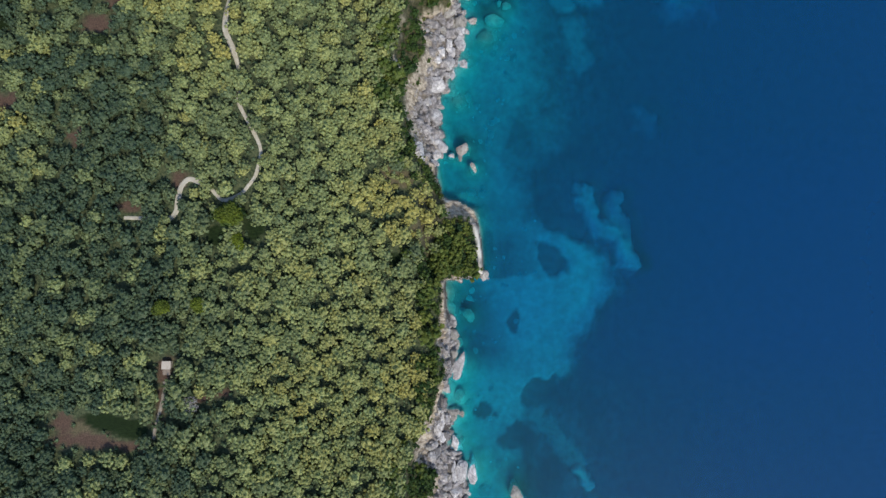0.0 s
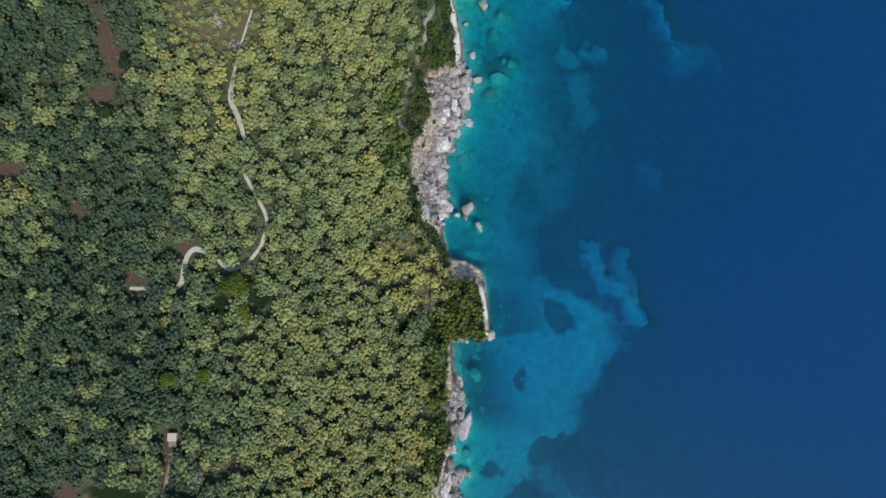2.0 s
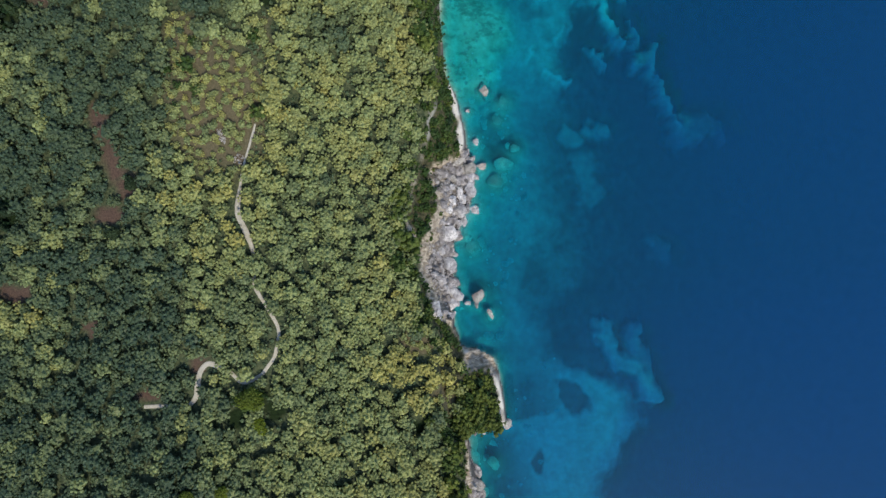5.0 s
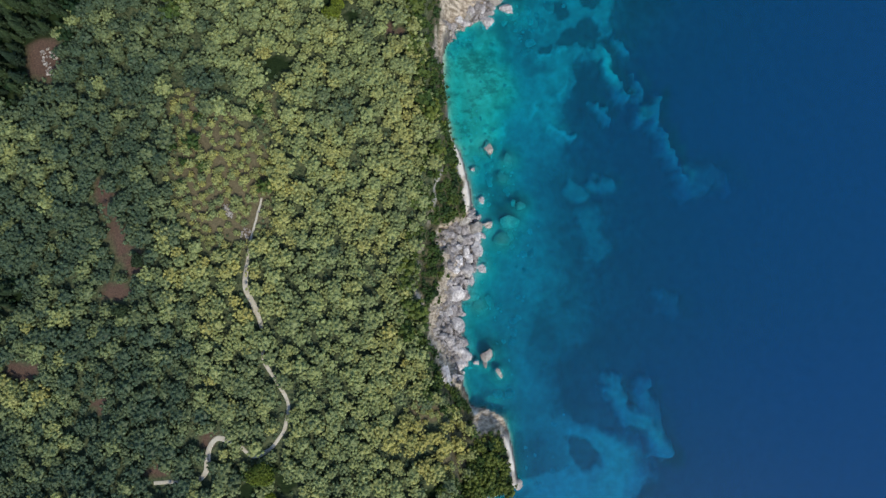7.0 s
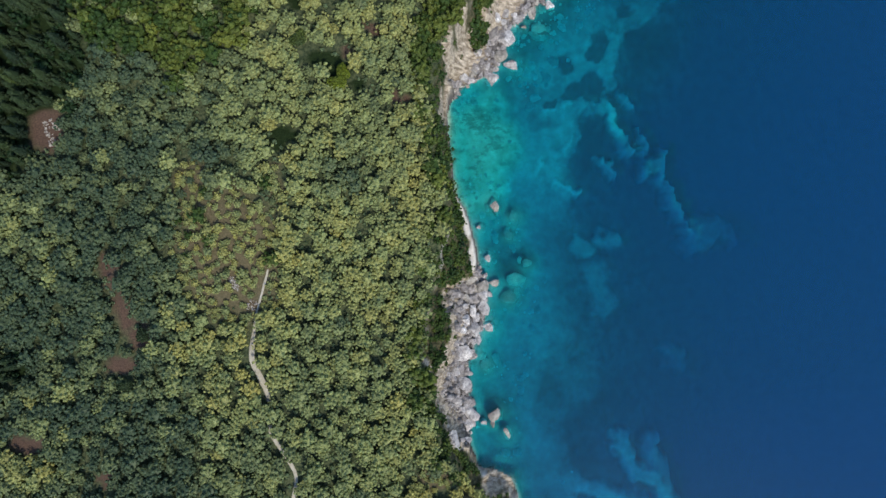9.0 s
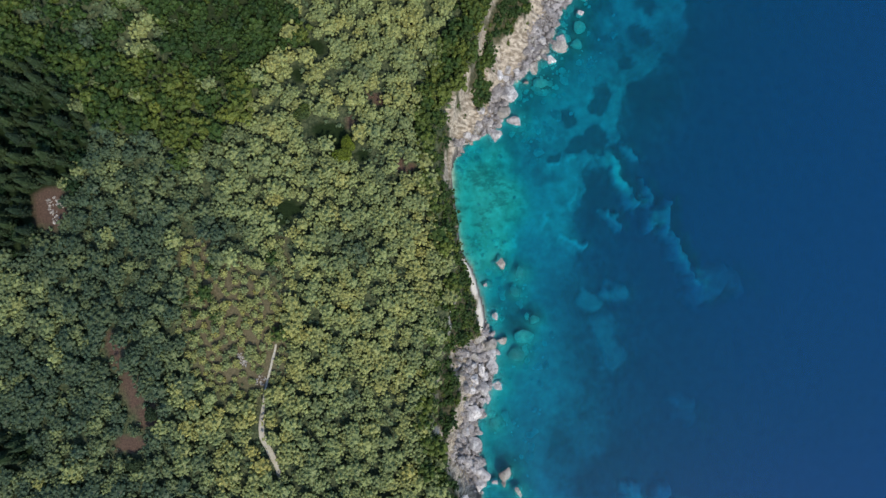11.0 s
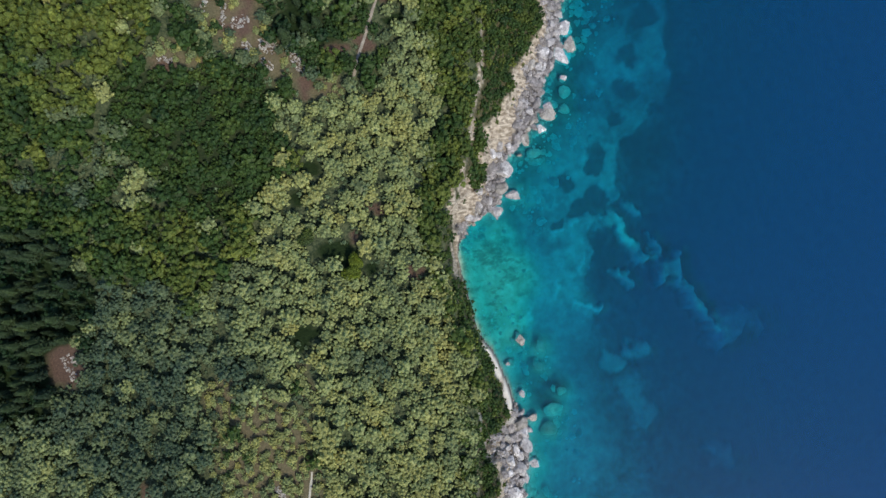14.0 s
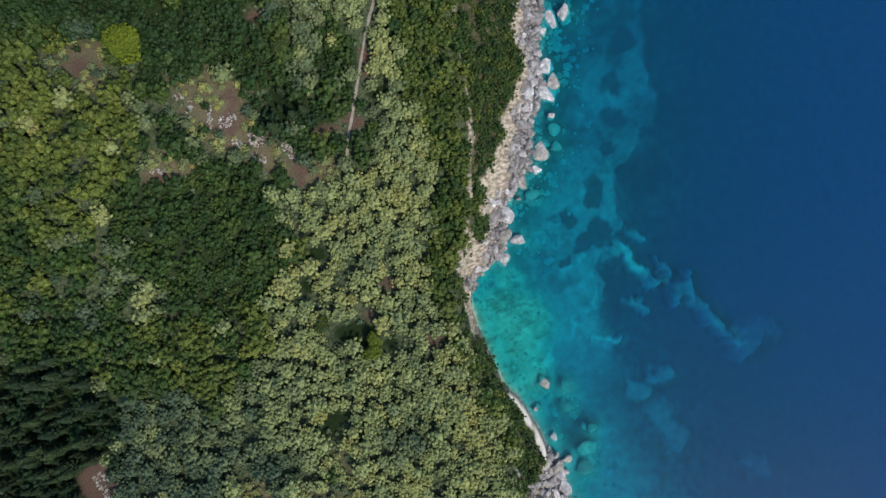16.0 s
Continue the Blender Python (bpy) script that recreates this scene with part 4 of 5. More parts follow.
def plant_all():
    rng = np.random.default_rng(21)
    olive_crowns = [clumped_crown(3.3 + 0.7 * rng.random(), 2.5, 3.4, 15 + k % 3, 0.84, 3, 0.7, rng, core=0.86) for k in range(12)]
    olive_trunks = [trunk_shape(3.6, 0.32, 1.7, rng, 2) for _ in range(4)]
    oak_crowns = [clumped_crown(2.3 + 0.5 * rng.random(), 2.1, 2.4, 9 + k % 3, 0.8, 3, 0.66, rng, core=0.8, width=0.8) for k in range(8)]
    oak_trunks = [trunk_shape(2.6, 0.2, 1.0, rng, 2) for _ in range(3)]
    # olive grove
    x, y = scatter(-240, 70, -130, 430, 5.7, 1.9, rng)
    x0, x1 = coast(x, y)[:2]
    thick = most(THICKET, x, y, 4) > rng.uniform(-0.1, 0.4, len(x))
    pines = most(CONIFERS, x, y, 4) > 0
    open_ = most(MEADOW, x, y, 3)
    belt = (13 * step01(205, 240, y) + 11 * step01(285, 312, y) + 6 * step01(-66, -50, y) * step01(-4, -12, y)) * (1 + 0.35 * fbm(x, y, 15, 96, 3))
    neck = (y > 4) & (y < 37) & (x > -8) & (x < np.minimum(x1 - 3, 5 - 0.12 * np.abs(y - 24)))
    ok = planted(x, y) & ((x < x0 - 2.0 - belt) | neck) & ~keep_off(x, y) & ~thick & ~pines & (rng.random(len(x)) < np.where(open_ > -0.1, 0.42, 0.96))
    ok &= neck | ~((x > -2) & (y > -12) & (y < 45))
    mix = ok & (open_ < -0.1) & (rng.random(len(x)) < 0.86 * step01(-0.3, 0.15, most(MIXED, x, y, 4)))
    tall = np.column_stack([x[mix], y[mix]])
    ok &= ~mix
    x, y, open_ = x[ok], y[ok], open_[ok]
    size = np.where(open_ > -0.1, 0.5, 0.87) * (0.74 + 0.62 * rng.random(len(x)))
    xs, ys = scatter(-140, 0, 0, 380, 3.3, 1.4, rng)
    low = (most(MEADOW, xs, ys, 3) > -0.15) & (rng.random(len(xs)) < np.where(ys > 290, 0.58, 0.8)) & ~keep_off(xs, ys)
    hue = np.concatenate([hues(x, y, rng), 0.25 + 0.3 * rng.normal(size=low.sum())])
    x, y, size = np.concatenate([x, xs[low]]), np.concatenate([y, ys[low]]), np.concatenate([size, 0.28 + 0.25 * rng.random(low.sum())])
    z = ground(x, y)[0] - np.where(size < 0.5, 0.5, 0.1)
    spots = np.column_stack([x, y, z, size, rng.random(len(x)) * 6.28, hue])

    TREES.append(spots[:, [0, 1, 3]])

    def words(h, s):
        tone = "yellow-green" if h > 0.45 else "blue-grey green" if h < -0.4 else "sage-green"
        return f"{'small' if s < 0.7 else 'old'} olive tree with a clumpy {tone} crown"
    forest("olive_tree", olive_crowns, olive_trunks, spots, OLIVE, words, "tree", "olive trees of the grove", "olive_grove", "dense grove of sage-green and yellow-green olive trees", (-45, 110, 0.45))
    # evergreen thickets, shelf brush and headland brush
    x, y = scatter(-240, 130, -130, 430, 3.9, 1.9, rng)
    x0, x1, x2, _ = coast(x, y)
    xa, ya = scatter(-30, 130, -130, 430, 2.3, 1.1, rng)
    a0, a1 = coast(xa, ya)[:2]
    seaward = ((xa >= a1 - 0.5) & (xa < a1 + 8)) | (np.maximum(ellipse(xa, ya, 24, 263, 4.6, 12.5, -12), ellipse(xa, ya, -4, -114, 5, 7)) > 0) | ((xa >= a0 - 1.5) & (xa < a1 + 0.3)) | ((xa > 2) & (xa < a1 + 0.3) & (ya > -9) & (ya < 31))
    inland = x < x0 - 1
    x, y = np.concatenate([x[inland], xa[seaward]]), np.concatenate([y[inland], ya[seaward]])
    x0, x1, x2, _ = coast(x, y)
    dim = most(CONIFERS, x, y, 4) > -0.05
    thick = ((most(THICKET, x, y, 4) > -0.05) & ((y < 290) | (most(MEADOW, x, y, 3) < -0.1)) & ~dim | dim & (rng.random(len(x)) < 0.34)) & (x < x0 - 2)
    shelf = (x >= x0 - 4.5) & (x < x1 - 0.5) & (rng.random(len(x)) < 0.84 + 0.3 * fbm(x, y, 9, 97, 3)) & ((x1 - x0 < 6) | (np.abs(x - x0 - 0.8) > np.where(y > 255, 2.0, 1.2)) | (rng.random(len(x)) < 0.25))
    tuft = np.maximum(ellipse(x, y, 24, 263, 4.6, 12.5, -12), ellipse(x, y, -4, -114, 5, 7)) > 0
    wild = (x >= x1 - 0.5) & (x < x1 + 0.22 * (x2 - x1)) & (x2 - x1 > 5) & ~tuft & (rng.random(len(x)) < 0.30)
    head = (x > 0) & (x < x1 - 2.4) & (y > -9) & (y < 31) & (rng.random(len(x)) < 0.5)
    north = step01(205, 240, y)
    edge = ((y < 2) | (y > 38)) & (x < x0 - 1) & (x > x0 - 9 - 8 * north - 12 * step01(285, 312, y)) & (rng.random(len(x)) < 0.5 + 0.48 * np.maximum(north, step01(-66, -50, y) * step01(-4, -12, y)))
    open_ = (most(MEADOW, x, y, 3) > -0.1) & (rng.random(len(x)) < 0.05)
    shelf |= tuft | wild
    ok = planted(x, y) & (thick | shelf | head | edge | open_) & ~keep_off(x, y) & (most(CREAM, x, y, 1.5) < -0.1) & ~((x > -12) & (x < 4 - 0.12 * np.abs(y - 24)) & (y > 4) & (y < 33))
    x, y, head, shelf, dim, wild, tuft, edge = x[ok], y[ok], head[ok], shelf[ok], dim[ok], wild[ok], tuft[ok], (edge & ~thick)[ok]
    size = (0.5 + 0.85 * rng.random(len(x)) ** 1.6) * np.where(wild, 0.42, np.where(tuft, 1.15, np.where(head, 1.25 - 0.5 * step01(11, 18, y), np.where(shelf, 0.85, 1.2))))
    hue = np.where(shelf & ~head, -0.1 + 0.32 * rng.normal(size=len(x)), hues(x, y, rng) * 0.6 + np.where(head, 0.75, 0.0) - np.where(dim, 0.7, 0.0))
    z = ground(x, y)[0] - 0.3 - np.where(wild, 0.2, np.where((shelf | head) & ~tuft, 0.9, 0.2))
    green = step01(0, 0.35, ellipse(x, y, -90, 288, 40, 40))
    hue = hue * (1 - green) + green * (-0.15 + 0.2 * rng.normal(size=len(x)))
    hue = np.where(wild, 0.3 + 0.3 * rng.normal(size=len(x)), np.where(edge, 0.3 + 0.3 * rng.normal(size=len(x)), hue))
    size = np.where(edge & ~shelf, size * 1.15, size)
    # broad evergreen trees of the mixed wood
    tx, ty = tall[:, 0], tall[:, 1]
    x, y, z = np.concatenate([x, tx]), np.concatenate([y, ty]), np.concatenate([z, ground(tx, ty)[0] - 0.2])
    size = np.concatenate([size, 1.0 + 0.85 * rng.random(len(tx))])
    hue = np.concatenate([hue, -0.08 + 0.32 * rng.normal(size=len(tx)) + 0.6 * step01(0, 0.5, ellipse(tx, ty, -105, 244, 30, 26)) + 0.85 * step01(0, 0.4, ellipse(tx, ty, -119, 340, 34, 50))])
    spots = np.column_stack([x, y, z, size, rng.random(len(x)) * 6.28, hue])

    TREES.append(spots[:, [0, 1, 3]] * (1, 1, 0.7))

    def words2(h, s):
        return f"{'low' if s < 0.7 else 'round'} {'bright' if h > 0.3 else 'dark'} green evergreen bush on the rocky slope"
    forest("evergreen_bush", oak_crowns, oak_trunks, spots, OAK, words2, "bush", "bushes along the cliff top", "evergreen_thicket", "dense dark green evergreen brush on slope and shelf", (20, 130, 0.45))
    # low growth in the hollows and between the olives
    x, y = scatter(-235, 20, -130, 430, 3.2, 1.4, rng)
    grown = np.concatenate(TREES)
    gap = np.array([np.min(np.hypot(grown[:, 0] - a, grown[:, 1] - b) - 2.5 * grown[:, 2]) for a, b in zip(x, y)])
    x, y = x[gap > 0.7], y[gap > 0.7]
    x0 = coast(x, y)[0]
    xh, yh = scatter(-120, 20, -20, 340, 2.5, 1.0, rng)
    dip = (most(HOLLOW, xh, yh) > -0.2) & (rng.random(len(xh)) < 0.35)
    x, y = np.concatenate([x, xh[dip]]), np.concatenate([y, yh[dip]])
    x0 = coast(x, y)[0]
    deep = most(HOLLOW, x, y) > -0.25
    ok = planted(x, y) & (x < x0 - 3) & (rng.random(len(x)) < np.where(deep, 0.14, 0.85)) & (most(MEADOW, x, y, 3) < 0.1) & (off_line(TRACK, x, y) > 2) & (off_line(LANE, x, y) > 2) & (most(SOIL, x, y, 2.5) < 0.1) & (most(CONIFERS, x, y, 4) < -0.1) & (most(FIELD, x, y) < -0.2)
    x, y = x[ok], y[ok]
    size = 0.35 + 0.3 * rng.random(len(x))
    spots = np.column_stack([x, y, ground(x, y)[0] - 0.4, size, rng.random(len(x)) * 6.28, -0.7 + 0.3 * rng.random(len(x))])
    shrub = [crown_shape(2.6, 2.0, 1.6, 4, 4, 1.5, rng, core=0.72) for _ in range(3)]
    V, F, n = [], [], 0
    for k, (sx, sy, sz, s, turn, h) in enumerate(spots):
        c, sn = math.cos(turn), math.sin(turn)
        v, f = shrub[k % 3]
        V.append(v @ (np.array([[c, sn, 0], [-sn, c, 0], [0, 0, 1]]) * s) + (sx, sy, sz)), F.append(f + n)
        n += len(v)
    me = mesh_from("undergrowth", np.concatenate(V), np.concatenate(F), False)
    layer(me, "hue", np.full(n, -0.3))
    me.materials.append(SCRUB)
    tagged(new("undergrowth", me), "dark blue-green scrub in the gaps between trees", "undergrowth", kind="stuff")


plant_all()


def woods_beyond():
    """The grove goes on, more coarsely, over the hills round the place."""
    rng = np.random.default_rng(43)
    shapes = [crown_shape(5.8, 3.2, 3.0, 6, 2, 3.8, rng, core=0.7) for _ in range(3)]
    x, y = scatter(-430, 60, -330, 600, 11.5, 3.5, rng)
    ok = ~planted(x, y) & (x < along(LIP, y) - 4)
    x, y = x[ok], y[ok]
    z, h = ground(x, y)[0] - 0.6, hues(x, y, rng)
    V, F, H, n = [], [], [], 0
    for k in range(len(x)):
        t, s = rng.random() * 6.28, 0.9 + 0.4 * rng.random()
        v, f = shapes[k % 3]
        V.append(v @ (np.array([[math.cos(t), math.sin(t), 0], [-math.sin(t), math.cos(t), 0], [0, 0, 1]]) * s) + (x[k], y[k], z[k])), F.append(f + n), H.append(np.full(len(v), h[k]))
        n += len(v)
    me = mesh_from("distant_woods", np.concatenate(V), np.concatenate(F), False)
    layer(me, "hue", np.concatenate(H))
    me.materials.append(OLIVE)
    tagged(new("distant_woods", me), "olive woods going on over the surrounding hills", "woods", kind="stuff")


woods_beyond()


def conifers():
    rng = np.random.default_rng(33)
    shapes = []
    for _ in range(4):
        tall, wide, n = 11.0, 1.75, 46
        up = (np.arange(n) + 0.5) / n
        turn = np.arange(n) * 2.4
        r = wide * np.sin(np.clip(up * 1.08 + 0.12, 0, 1) * math.pi) ** 0.7 * 0.8
        c = np.stack([r * np.cos(turn), r * np.sin(turn), 0.8 + up * tall], -1)
        outs = np.stack([np.cos(turn), np.sin(turn), np.full(n, 1.6)], -1)
        outs /= np.linalg.norm(outs, axis=1)[:, None]
        a, b = sprays(c, outs, 1.1, 6, rng, 0.5, 1.4, 0.35)
        cv, cf = ball(6, 5)
        cv = cv * (wide * 0.75, wide * 0.75, tall * 0.5) + (0, 0, 0.8 + tall * 0.5)
        me = mesh_from("crown", *joined([(cv, cf), (a, b)]), False)
        me.materials.append(CONIFER)
        shapes.append(me)
    stem = mesh_from("trunk", *trunk_shape(3.0, 0.2, 0.2, rng, 2), True)
    stem.materials.append(BARK)
    x, y = scatter(-230, -30, 90, 345, 4.7, 2.3, rng)
    ok = (most(CONIFERS, x, y, 4) > 0) & ~keep_off(x, y)
    for k, (a, b) in enumerate(zip(x[ok], y[ok])):
        s = 0.42 + 0.95 * rng.random() ** 1.3
        tree = thing("cypress", "slender dark green cypress tree in a shaded stand", "tree", "cypress stand")
        tree.matrix_world = pose(a, b, ground_at(a, b) - 0.2, rng.normal() * 2, rng.normal() * 2, rng.random() * 360) @ Matrix.Diagonal((s * 1.15, s * 1.15, s, 1))
        part("trunk", stem, None, tree)
        part("crown", shapes[k % 4], None, tree)["hue"] = float(rng.normal() * 0.2 - 0.55)


def round_pine(x, y, radius, tall, hue, label):
    """A stone pine: a bare stem under a broad, fine-needled dome."""
    rng = np.random.default_rng(int(abs(x * 7 + y)))
    tree = thing("stone_pine", label, "tree", "bright round pines")
    tree.matrix_world = pose(x, y, ground_at(x, y) - 0.2)
    v, f = trunk_shape(tall, radius * 0.07, radius * 0.5, rng, 6)
    part("trunk", mesh_from("trunk", v, f, True), BARK, tree)
    n = int(60 + radius * radius * 9.0)
    v, f = crown_shape(radius, radius * 0.62, tall, n, 8, 0.75, rng, core=0.74, lift=0.4, width=0.7, jitter=0.10, puff=0.42)
    part("crown", mesh_from("crown", v, f, False), CONIFER, tree)["hue"] = hue


conifers()
round_pine(-87, 365.5, 7.8, 7, 0.8, "large round bright green pine among dark bushes")
round_pine(-46, 221, 4.0, 5, 0.7, "bright yellow-green round pine in the olive grove")
round_pine(-43.5, 225.5, 3.2, 5, 0.6, "bright yellow-green round pine in the olive grove")
round_pine(-61, 240, 3.6, 5, 0.1, "dull green round pine beside olive trees")
round_pine(-105, -21, 3.6, 5, 0.65, "bright green round pine above dark trees")
round_pine(-121, -22, 3.8, 5, 0.55, "bright green round pine above dark trees")
round_pine(-91, 20, 6.0, 6, 0.55, "broad green pine beside the dirt track")
round_pine(-35, 352, 3.8, 5, 0.1, "dull green round pine at the edge of a thicket")
round_pine(-88, 7.5, 3.8, 5, 0.8, "round green pine beside a shaded hollow")

round_pine(-137.3, 117.7, 3.0, 4, -0.5, "dark green pine standing on bare brown soil")
round_pine(-147, 96.2, 3.2, 4, -0.5, "dark green pine at the edge of bare soil")


def bare_tree(x, y):
    """A leafless tree: stem, limbs and two orders of twigs."""
    rng = np.random.default_rng(61)
    wood, nodes, links, bsdf = shader("grey_dead_wood")
    links.new(mixed(nodes, links, grain(nodes, links, 3.0), rgb(0.22, 0.205, 0.19), rgb(0.40, 0.38, 0.36)), bsdf.inputs["Base Color"])
    bsdf.inputs["Roughness"].default_value = 0.9
    tree = thing("bare_tree", "leafless grey tree with many fine branches", "tree")
    tree.matrix_world = pose(x, y, ground_at(x, y) - 0.2)
    part("trunk", mesh_from("trunk", *trunk_shape(4.5, 0.28, 1.6, rng, 5), True), wood, tree)
    pieces = []
    for k in range(70):
        t, r = rng.random() * 6.28, 3.4 * math.sqrt(rng.random())
        tip = np.array([r * math.cos(t), r * math.sin(t), 4.2 + 1.8 * rng.random() - 0.2 * r])
        v, f = trunk_shape(1.6, 0.09, 0.8, rng, 4)
        pieces.append((v + tip, f))
    part("branches", mesh_from("branches", *joined(pieces), True), wood, tree, "tangle of thin grey branches")


bare_tree(-107.5, -65.3)

# ---- rocks ----
def rock_shape(k, fineness):
    """A broken block: a ball cut by flat planes, then roughened."""
    bm = bmesh.new()
    bmesh.ops.create_icosphere(bm, subdivisions=fineness, radius=1.0)
    r = np.random.default_rng(100 + k)
    cuts = [(Vector(r.normal(size=3) + (0, 0, 0.3)).normalized(), 0.48 + 0.34 * r.random()) for _ in range(9)]
    for vert in bm.verts:
        p = vert.co.copy()
        for c, reach in cuts:
            over = p.dot(c) - reach
            if over > 0:
                p -= c * over * 0.97
        shift = Vector((k * 5.0, 0, 0))
        p *= 1 + 0.08 * noise.noise(p * 2.3 + shift) + (0.07 * noise.noise(p * 4.5 + shift) - 0.10 * abs(noise.noise(p * 3.1 - shift)) + 0.04 * noise.noise(p * 10 + shift) if fineness > 1 else 0)
        vert.co = p * 1.42
    me = bpy.data.meshes.new("boulder")
    bm.to_mesh(me)
    bm.free()
    return me


ROCK_SHAPES = [rock_shape(k, 4) for k in range(10)]
CHIP_SHAPES = [rock_shape(k + 20, 1) for k in range(10)]
BLOCK_SHAPES = [rock_shape(k + 40, 2) for k in range(10)]


def rock_mesh(k, material, shapes):
    me = shapes[k % 10].copy()
    me.materials.append(material)
    return me


DRY_ROCKS = [rock_mesh(k, ROCK, ROCK_SHAPES) for k in range(10)]
PALE_ROCKS = [rock_mesh(k, CREAM_ROCK, ROCK_SHAPES) for k in range(10)]
WET_ROCKS = [rock_mesh(k, WET_ROCK, BLOCK_SHAPES) for k in range(10)]
DRY_BLOCKS = [rock_mesh(k, BLOCK_ROCK, BLOCK_SHAPES) for k in range(10)]
PALE_BLOCKS = [rock_mesh(k, CREAM_ROCK, BLOCK_SHAPES) for k in range(10)]

def boulders():
    rng = np.random.default_rng(55)
    placed = []
    n = 0
    for rows, label in ((COVE, "grey-white limestone boulder at the edge of a cove"), (POINT, "angular grey limestone boulder fallen on the shore"), (BEACH, "pale limestone boulder on a rocky beach"), (SOUTH, "weathered pale limestone boulder by the water"), (NORTH, "big rounded white-grey limestone boulder on the shore")):
        for x, y, rx, ry, turn in rows:
            low = ground_at(x, y)
            top = max(low, 0.0) + (0.78 * min(rx, ry) + 0.8 if low > -0.5 else 0.14 * min(rx, ry) + 0.25)
            half = (top - low + 0.5) / 2
            ob = new("boulder", (PALE_ROCKS if rng.random() < 0.3 else DRY_ROCKS)[n % 10])
            ob.matrix_world = pose(x, y, top - half, rng.normal() * 5, rng.normal() * 5, turn) @ Matrix.Diagonal((rx * 0.98, ry * 0.98, half * 1.1, 1))
            tagged(ob, label, "boulder", "boulders along the shore")
            placed.append((x, y, max(rx, ry)))
            n += 1
    for x, y, rx, ry, turn in SUNKEN:
        ob = new("sunken_boulder", WET_ROCKS[n % 10])
        tall = min(rx, ry) * 0.35
        ob.matrix_world = pose(x, y, min(ground_at(x, y), -tall - 0.35), 0, 0, turn) @ Matrix.Diagonal((rx, ry, tall, 1))
        tagged(ob, "pale boulder lying under clear shallow water", "boulder", "boulders under water")
        n += 1
    # middling stones on the beach, each a thing, then rubble
    x, y = scatter(-25, 130, -140, 385, 2.0, 0.8, rng)
    x0, x1, x2, _ = coast(x, y)
    fall = (x - x1) / np.maximum(x2 - x1, 1)
    wide = x2 - x1
    p = np.array(placed)
    clear = (np.hypot(x[:, None] - p[:, 0], y[:, None] - p[:, 1]) - p[:, 2] * 0.8).min(1) > 0.6
    ok = (fall > 0.33 + 0.3 * step01(222, 236, y) * step01(300, 262, y) - 0.3 * fbm(x, y, 8, 83, 4)) & (x < x2 + 1.8) & (wide > 5.5) & clear & (most(CREAM, x, y, 1.5) < 0) & ((y < 12) | (y > 35)) & (np.maximum(ellipse(x, y, 24, 263, 4.6, 12.5, -12), ellipse(x, y, -4, -114, 5, 7)) < 0)
    x, y = x[ok], y[ok]
    size = 0.6 + 1.5 * rng.random(len(x)) ** 1.9
    order = rng.permutation(len(x))
    z = ground(x, y)[0]
    V, F, m = [], [], 0
    base = [(np.array([v.co for v in me.vertices]), np.array([tuple(q.vertices) for q in me.polygons])) for me in CHIP_SHAPES]
    mid = [(np.array([v.co for v in me.vertices]), np.array([tuple(q.vertices) for q in me.polygons])) for me in BLOCK_SHAPES]

    def rubble(xx, yy, zz, s, k):
        nonlocal m
        t = rng.random() * 6.28
        c, sn = math.cos(t), math.sin(t)
        v, f = (mid if s > 0.9 else base)[k % 10]
        v = v * np.array([s * (0.9 + 0.7 * rng.random()), s * (0.7 + 0.3 * rng.random()), s * 0.75])
        V.append(v @ np.array([[c, sn, 0], [-sn, c, 0], [0, 0, 1]]) + (xx, yy, zz + 0.1 * s)), F.append(f + m)
        m += len(v)
    for k, i in enumerate(order):
        if k < 300:
            ob = new("stone", (PALE_BLOCKS if rng.random() < 0.25 else DRY_BLOCKS)[k % 10])
            ob.matrix_world = pose(x[i], y[i], max(z[i], -0.6) + 0.28 * size[i], rng.normal() * 8, rng.normal() * 8, rng.random() * 360) @ Matrix.Diagonal((size[i] * (1.0 + 0.7 * rng.random()), size[i] * 0.9, size[i] * 0.9, 1))
            tagged(ob, "broken grey limestone block on the stony beach", "stone", "stones on the beach")
        else:
            rubble(x[i], y[i], max(z[i], -0.6) + (0.2 * size[i] if size[i] > 0.9 else 0), size[i], k)
    x, y = scatter(-25, 130, -140, 385, 1.25, 0.6, rng)
    x0, x1, x2, _ = coast(x, y)
    ok = ((x - x1) / np.maximum(x2 - x1, 1) > 0.26 + 0.34 * step01(222, 236, y) * step01(300, 262, y) - 0.3 * fbm(x, y, 8, 83, 4)) & (x < x2 + 2.0) & (x2 - x1 > 4.5) & (rng.random(len(x)) < 0.34) & (most(CREAM, x, y, 1.5) < 0.1)
    x, y = x[ok], y[ok]
    z = ground(x, y)[0]
    for k in range(len(x)):
        rubble(x[k], y[k], z[k], 0.3 + 0.4 * rng.random(), k)
    me = mesh_from("rubble", np.concatenate(V), np.concatenate(F), False)
    me.materials.append(RUBBLE_ROCK)
    tagged(new("rubble", me), "grey limestone rubble strewn over the stony beach", "rubble", kind="stuff")
    # stones of the ruined terraces inland
    V, F, m = [], [], 0
    for cx, cy, rx, ry, turn in STONY:
        for _ in range(int(rx * ry * 6)):
            a, b = rng.uniform(-1, 1, 2)
            if a * a + b * b < 1:
                c, s = math.cos(radians(turn)), math.sin(radians(turn))
                px, py = cx + a * rx * c - b * ry * s, cy + a * rx * s + b * ry * c
                rubble(px, py, ground_at(px, py), 0.24 + 0.42 * rng.random() ** 2, int(rng.integers(10)))
    me = mesh_from("terrace_stones", np.concatenate(V), np.concatenate(F), False)
    me.materials.append(CREAM_ROCK)
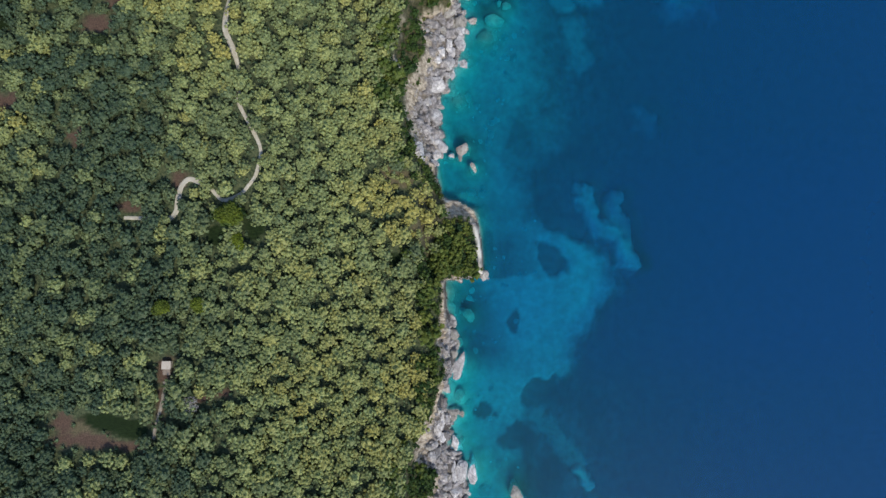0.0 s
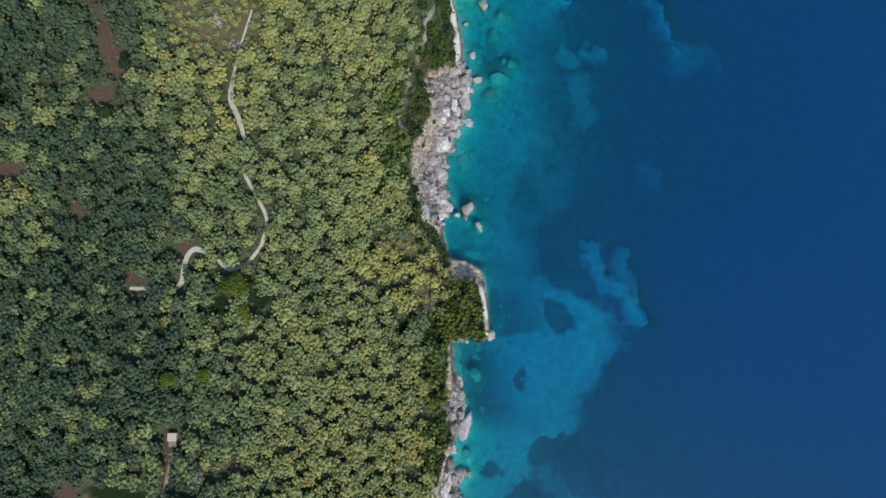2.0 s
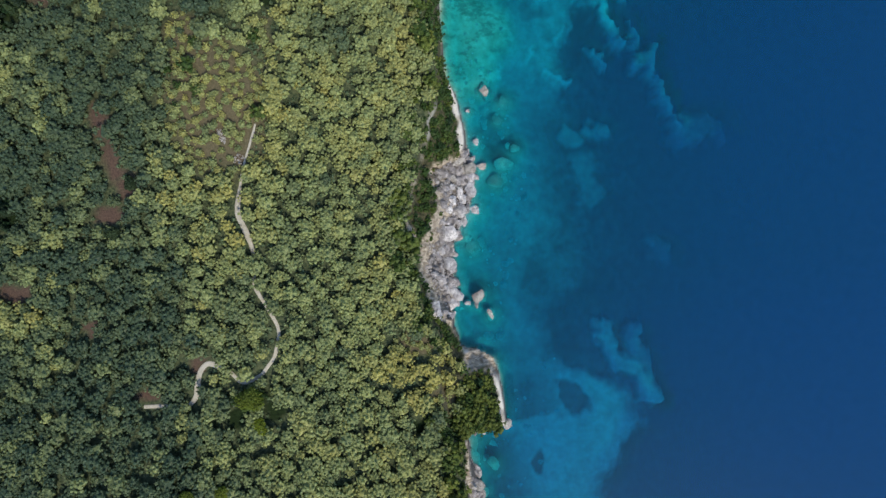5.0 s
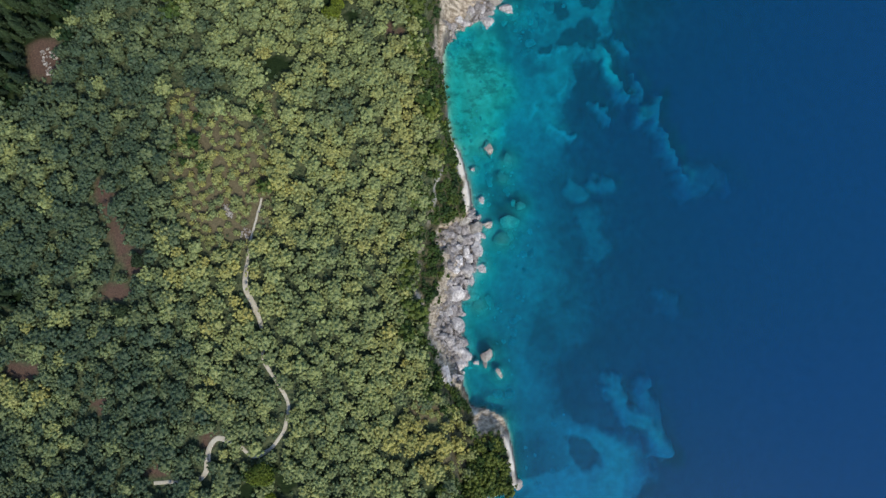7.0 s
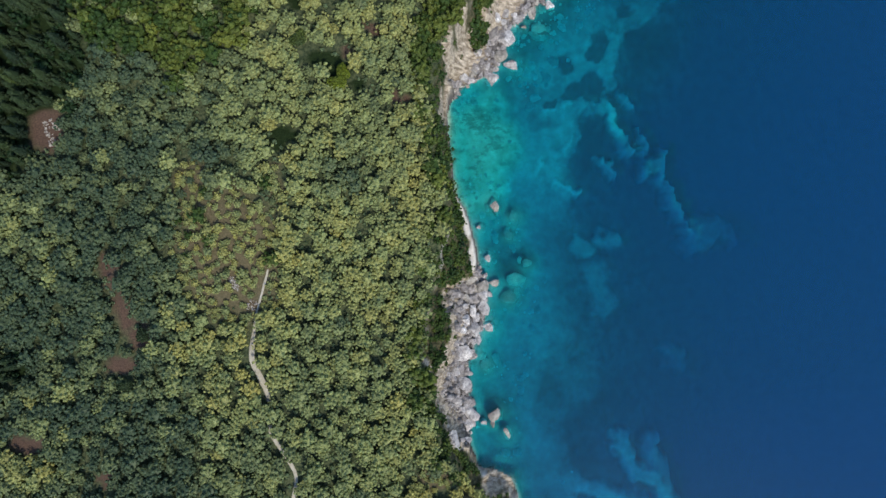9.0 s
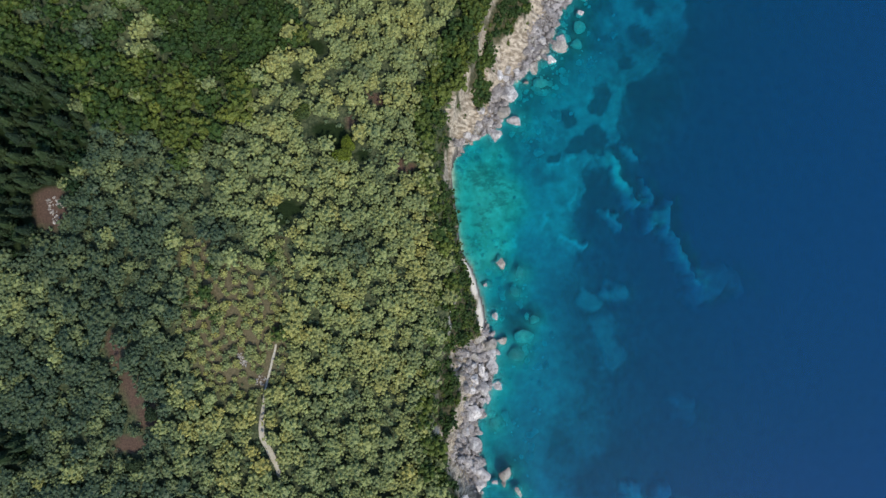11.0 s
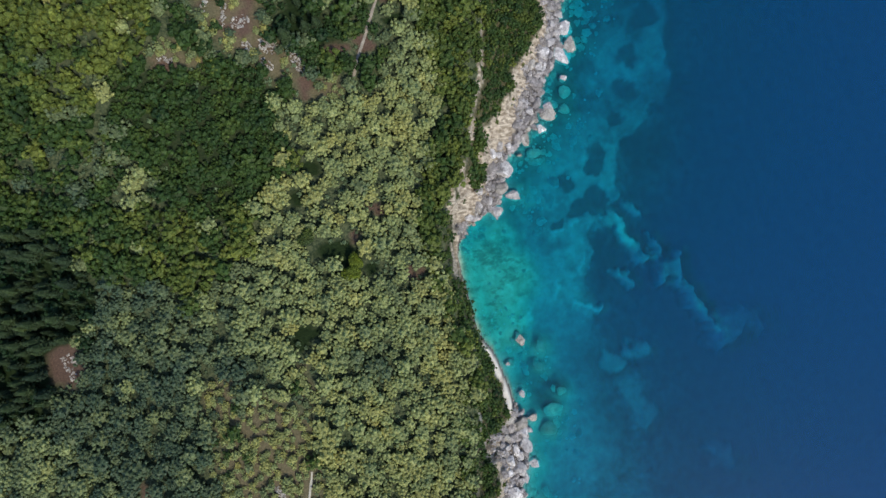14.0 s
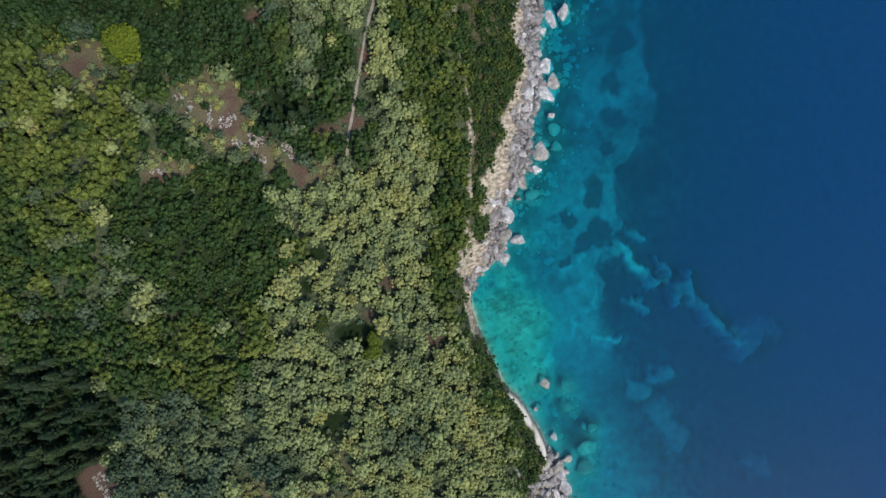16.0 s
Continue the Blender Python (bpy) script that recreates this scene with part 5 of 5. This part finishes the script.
    tagged(new("terrace_stones", me), "pale cream stones of ruined terraces in the dry grass", "stones", kind="stuff")


boulders()


def sunken_stones():
    rng = np.random.default_rng(77)
    x, y = scatter(0, 150, -140, 385, 2.6, 1.2, rng)
    x2 = coast(x, y)[2]
    off = offshore(x, y)
    ok = (x > x2 + 0.5) & (off < 34) & (rng.random(len(x)) < 1.0 * step01(40, 3, off) * (0.25 + 0.75 * step01(35, 95, y)) * step01(-0.5, 0.6, fbm(x, y, 16, 58, 3)))
    x, y = x[ok], y[ok]
    z, *_, sand, cove = ground(x, y)
    V, F, m = [], [], 0
    base = [(np.array([v.co for v in me.vertices]), np.array([tuple(q.vertices) for q in me.polygons])) for me in CHIP_SHAPES]
    for k in range(len(x)):
        s = (0.6 + 1.9 * rng.random() ** 2.5) * (1 - 0.6 * cove[k])
        v, f = base[k % 10]
        v = v * np.array([s * (0.8 + 0.6 * rng.random()), s * (0.8 + 0.4 * rng.random()), s * 0.45])
        t = rng.random() * 6.28
        c, sn = math.cos(t), math.sin(t)
        V.append(v @ np.array([[c, sn, 0], [-sn, c, 0], [0, 0, 1]]) + (x[k], y[k], min(z[k], -s * 0.5))), F.append(f + m)
        m += len(v)
    me = mesh_from("sunken_stones", np.concatenate(V), np.concatenate(F), False)
    me.materials.append(WET_ROCK)
    tagged(new("sunken_stones", me), "pale stones scattered over the shallow sea floor", "stones", kind="stuff")


sunken_stones()


# ---- hut ----
def box(bm, x0, x1, y0, y1, z0, z1, bevel=0.02):
    made = bmesh.ops.create_cube(bm, size=1.0, matrix=Matrix.Translation(((x0 + x1) / 2, (y0 + y1) / 2, (z0 + z1) / 2)) @ Matrix.Diagonal((x1 - x0, y1 - y0, z1 - z0, 1)))
    bmesh.ops.bevel(bm, geom=list({e for v in made["verts"] for e in v.link_edges}), offset=bevel, segments=1, affect="EDGES")


def plain(name, a, b, scale=2.0, rough=0.8):
    m, nodes, links, bsdf = shader(name)
    links.new(mixed(nodes, links, grain(nodes, links, scale), rgb(*a), rgb(*b)), bsdf.inputs["Base Color"])
    bsdf.inputs["Roughness"].default_value = rough
    return m


def hut():
    roof_m = plain("cream_sheet_roof", (0.331, 0.288, 0.238), (0.418, 0.367, 0.31), 1.2, 0.6)
    old_m = plain("brown_sheet_roof", (0.122, 0.0936, 0.072), (0.194, 0.158, 0.13), 1.2, 0.7)
    wall_m = plain("rough_plaster", (0.259, 0.238, 0.209), (0.346, 0.324, 0.288))
    wood_m = plain("grey_timber", (0.072, 0.0576, 0.0432), (0.144, 0.122, 0.0936), 6)
    h = thing("hut", "small hut with a cream sheet roof and brown lean-to among olives", "hut")
    h.matrix_world = pose(-119.5, -48.5, ground_at(-119.5, -48.5)) @ Matrix.Diagonal((0.85, 0.85, 0.95, 1))
    for x0, x1, y0, y1 in ((-2.1, 2.1, 1.9, 2.1), (-2.1, -1.9, -1.3, 1.9), (1.9, 2.1, -1.3, 1.9)):
        bm = bmesh.new()
        box(bm, x0, x1, y0, y1, -0.6, 2.4)
        part("wall", bm, wall_m, h)
    for x0, x1, z0, z1 in ((-2.1, -0.5, -0.6, 2.4), (0.5, 2.1, -0.6, 2.4), (-0.5, 0.5, 2.05, 2.4)):
        bm = bmesh.new()
        box(bm, x0, x1, -1.5, -1.3, z0, z1)
        part("wall", bm, wall_m, h)
    bm = bmesh.new()
    box(bm, -0.48, 0.48, -1.42, -1.36, 0.0, 2.03)
    door = part("door", bm, wood_m, h, "grey weathered plank door")
    bm = bmesh.new()
    box(bm, 0.30, 0.40, -1.5, -1.42, 1.0, 1.08, 0.01)
    part("handle", bm, wood_m, door)
    for i in range(6):                        # overlapping roof sheets
        bm = bmesh.new()
        box(bm, -2.4 + i * 0.8, -1.58 + i * 0.8, -1.7, 2.5, -0.03, 0.03, 0.01)
        s = part("roof_sheet", bm, roof_m, h)
        s.matrix_local = pose(0, 0, 2.62 + 0.02 * (i % 2), -4, 0, 0)
    for i in range(5):
        bm = bmesh.new()
        box(bm, -2.0 + i * 0.8, -1.18 + i * 0.8, -1.6, 1.6, -0.03, 0.03, 0.01)
        s = part("porch_sheet", bm, old_m, h, "rusty brown lean-to sheet")
        s.matrix_local = pose(0, -3.3, 2.15 + 0.02 * (i % 2), 7, 0, 0)
    for x in (-1.9, 1.9):
        bm = bmesh.new()
        box(bm, x - 0.07, x + 0.07, -4.7, -4.56, -0.6, 1.95)
        part("post", bm, wood_m, h)


hut()
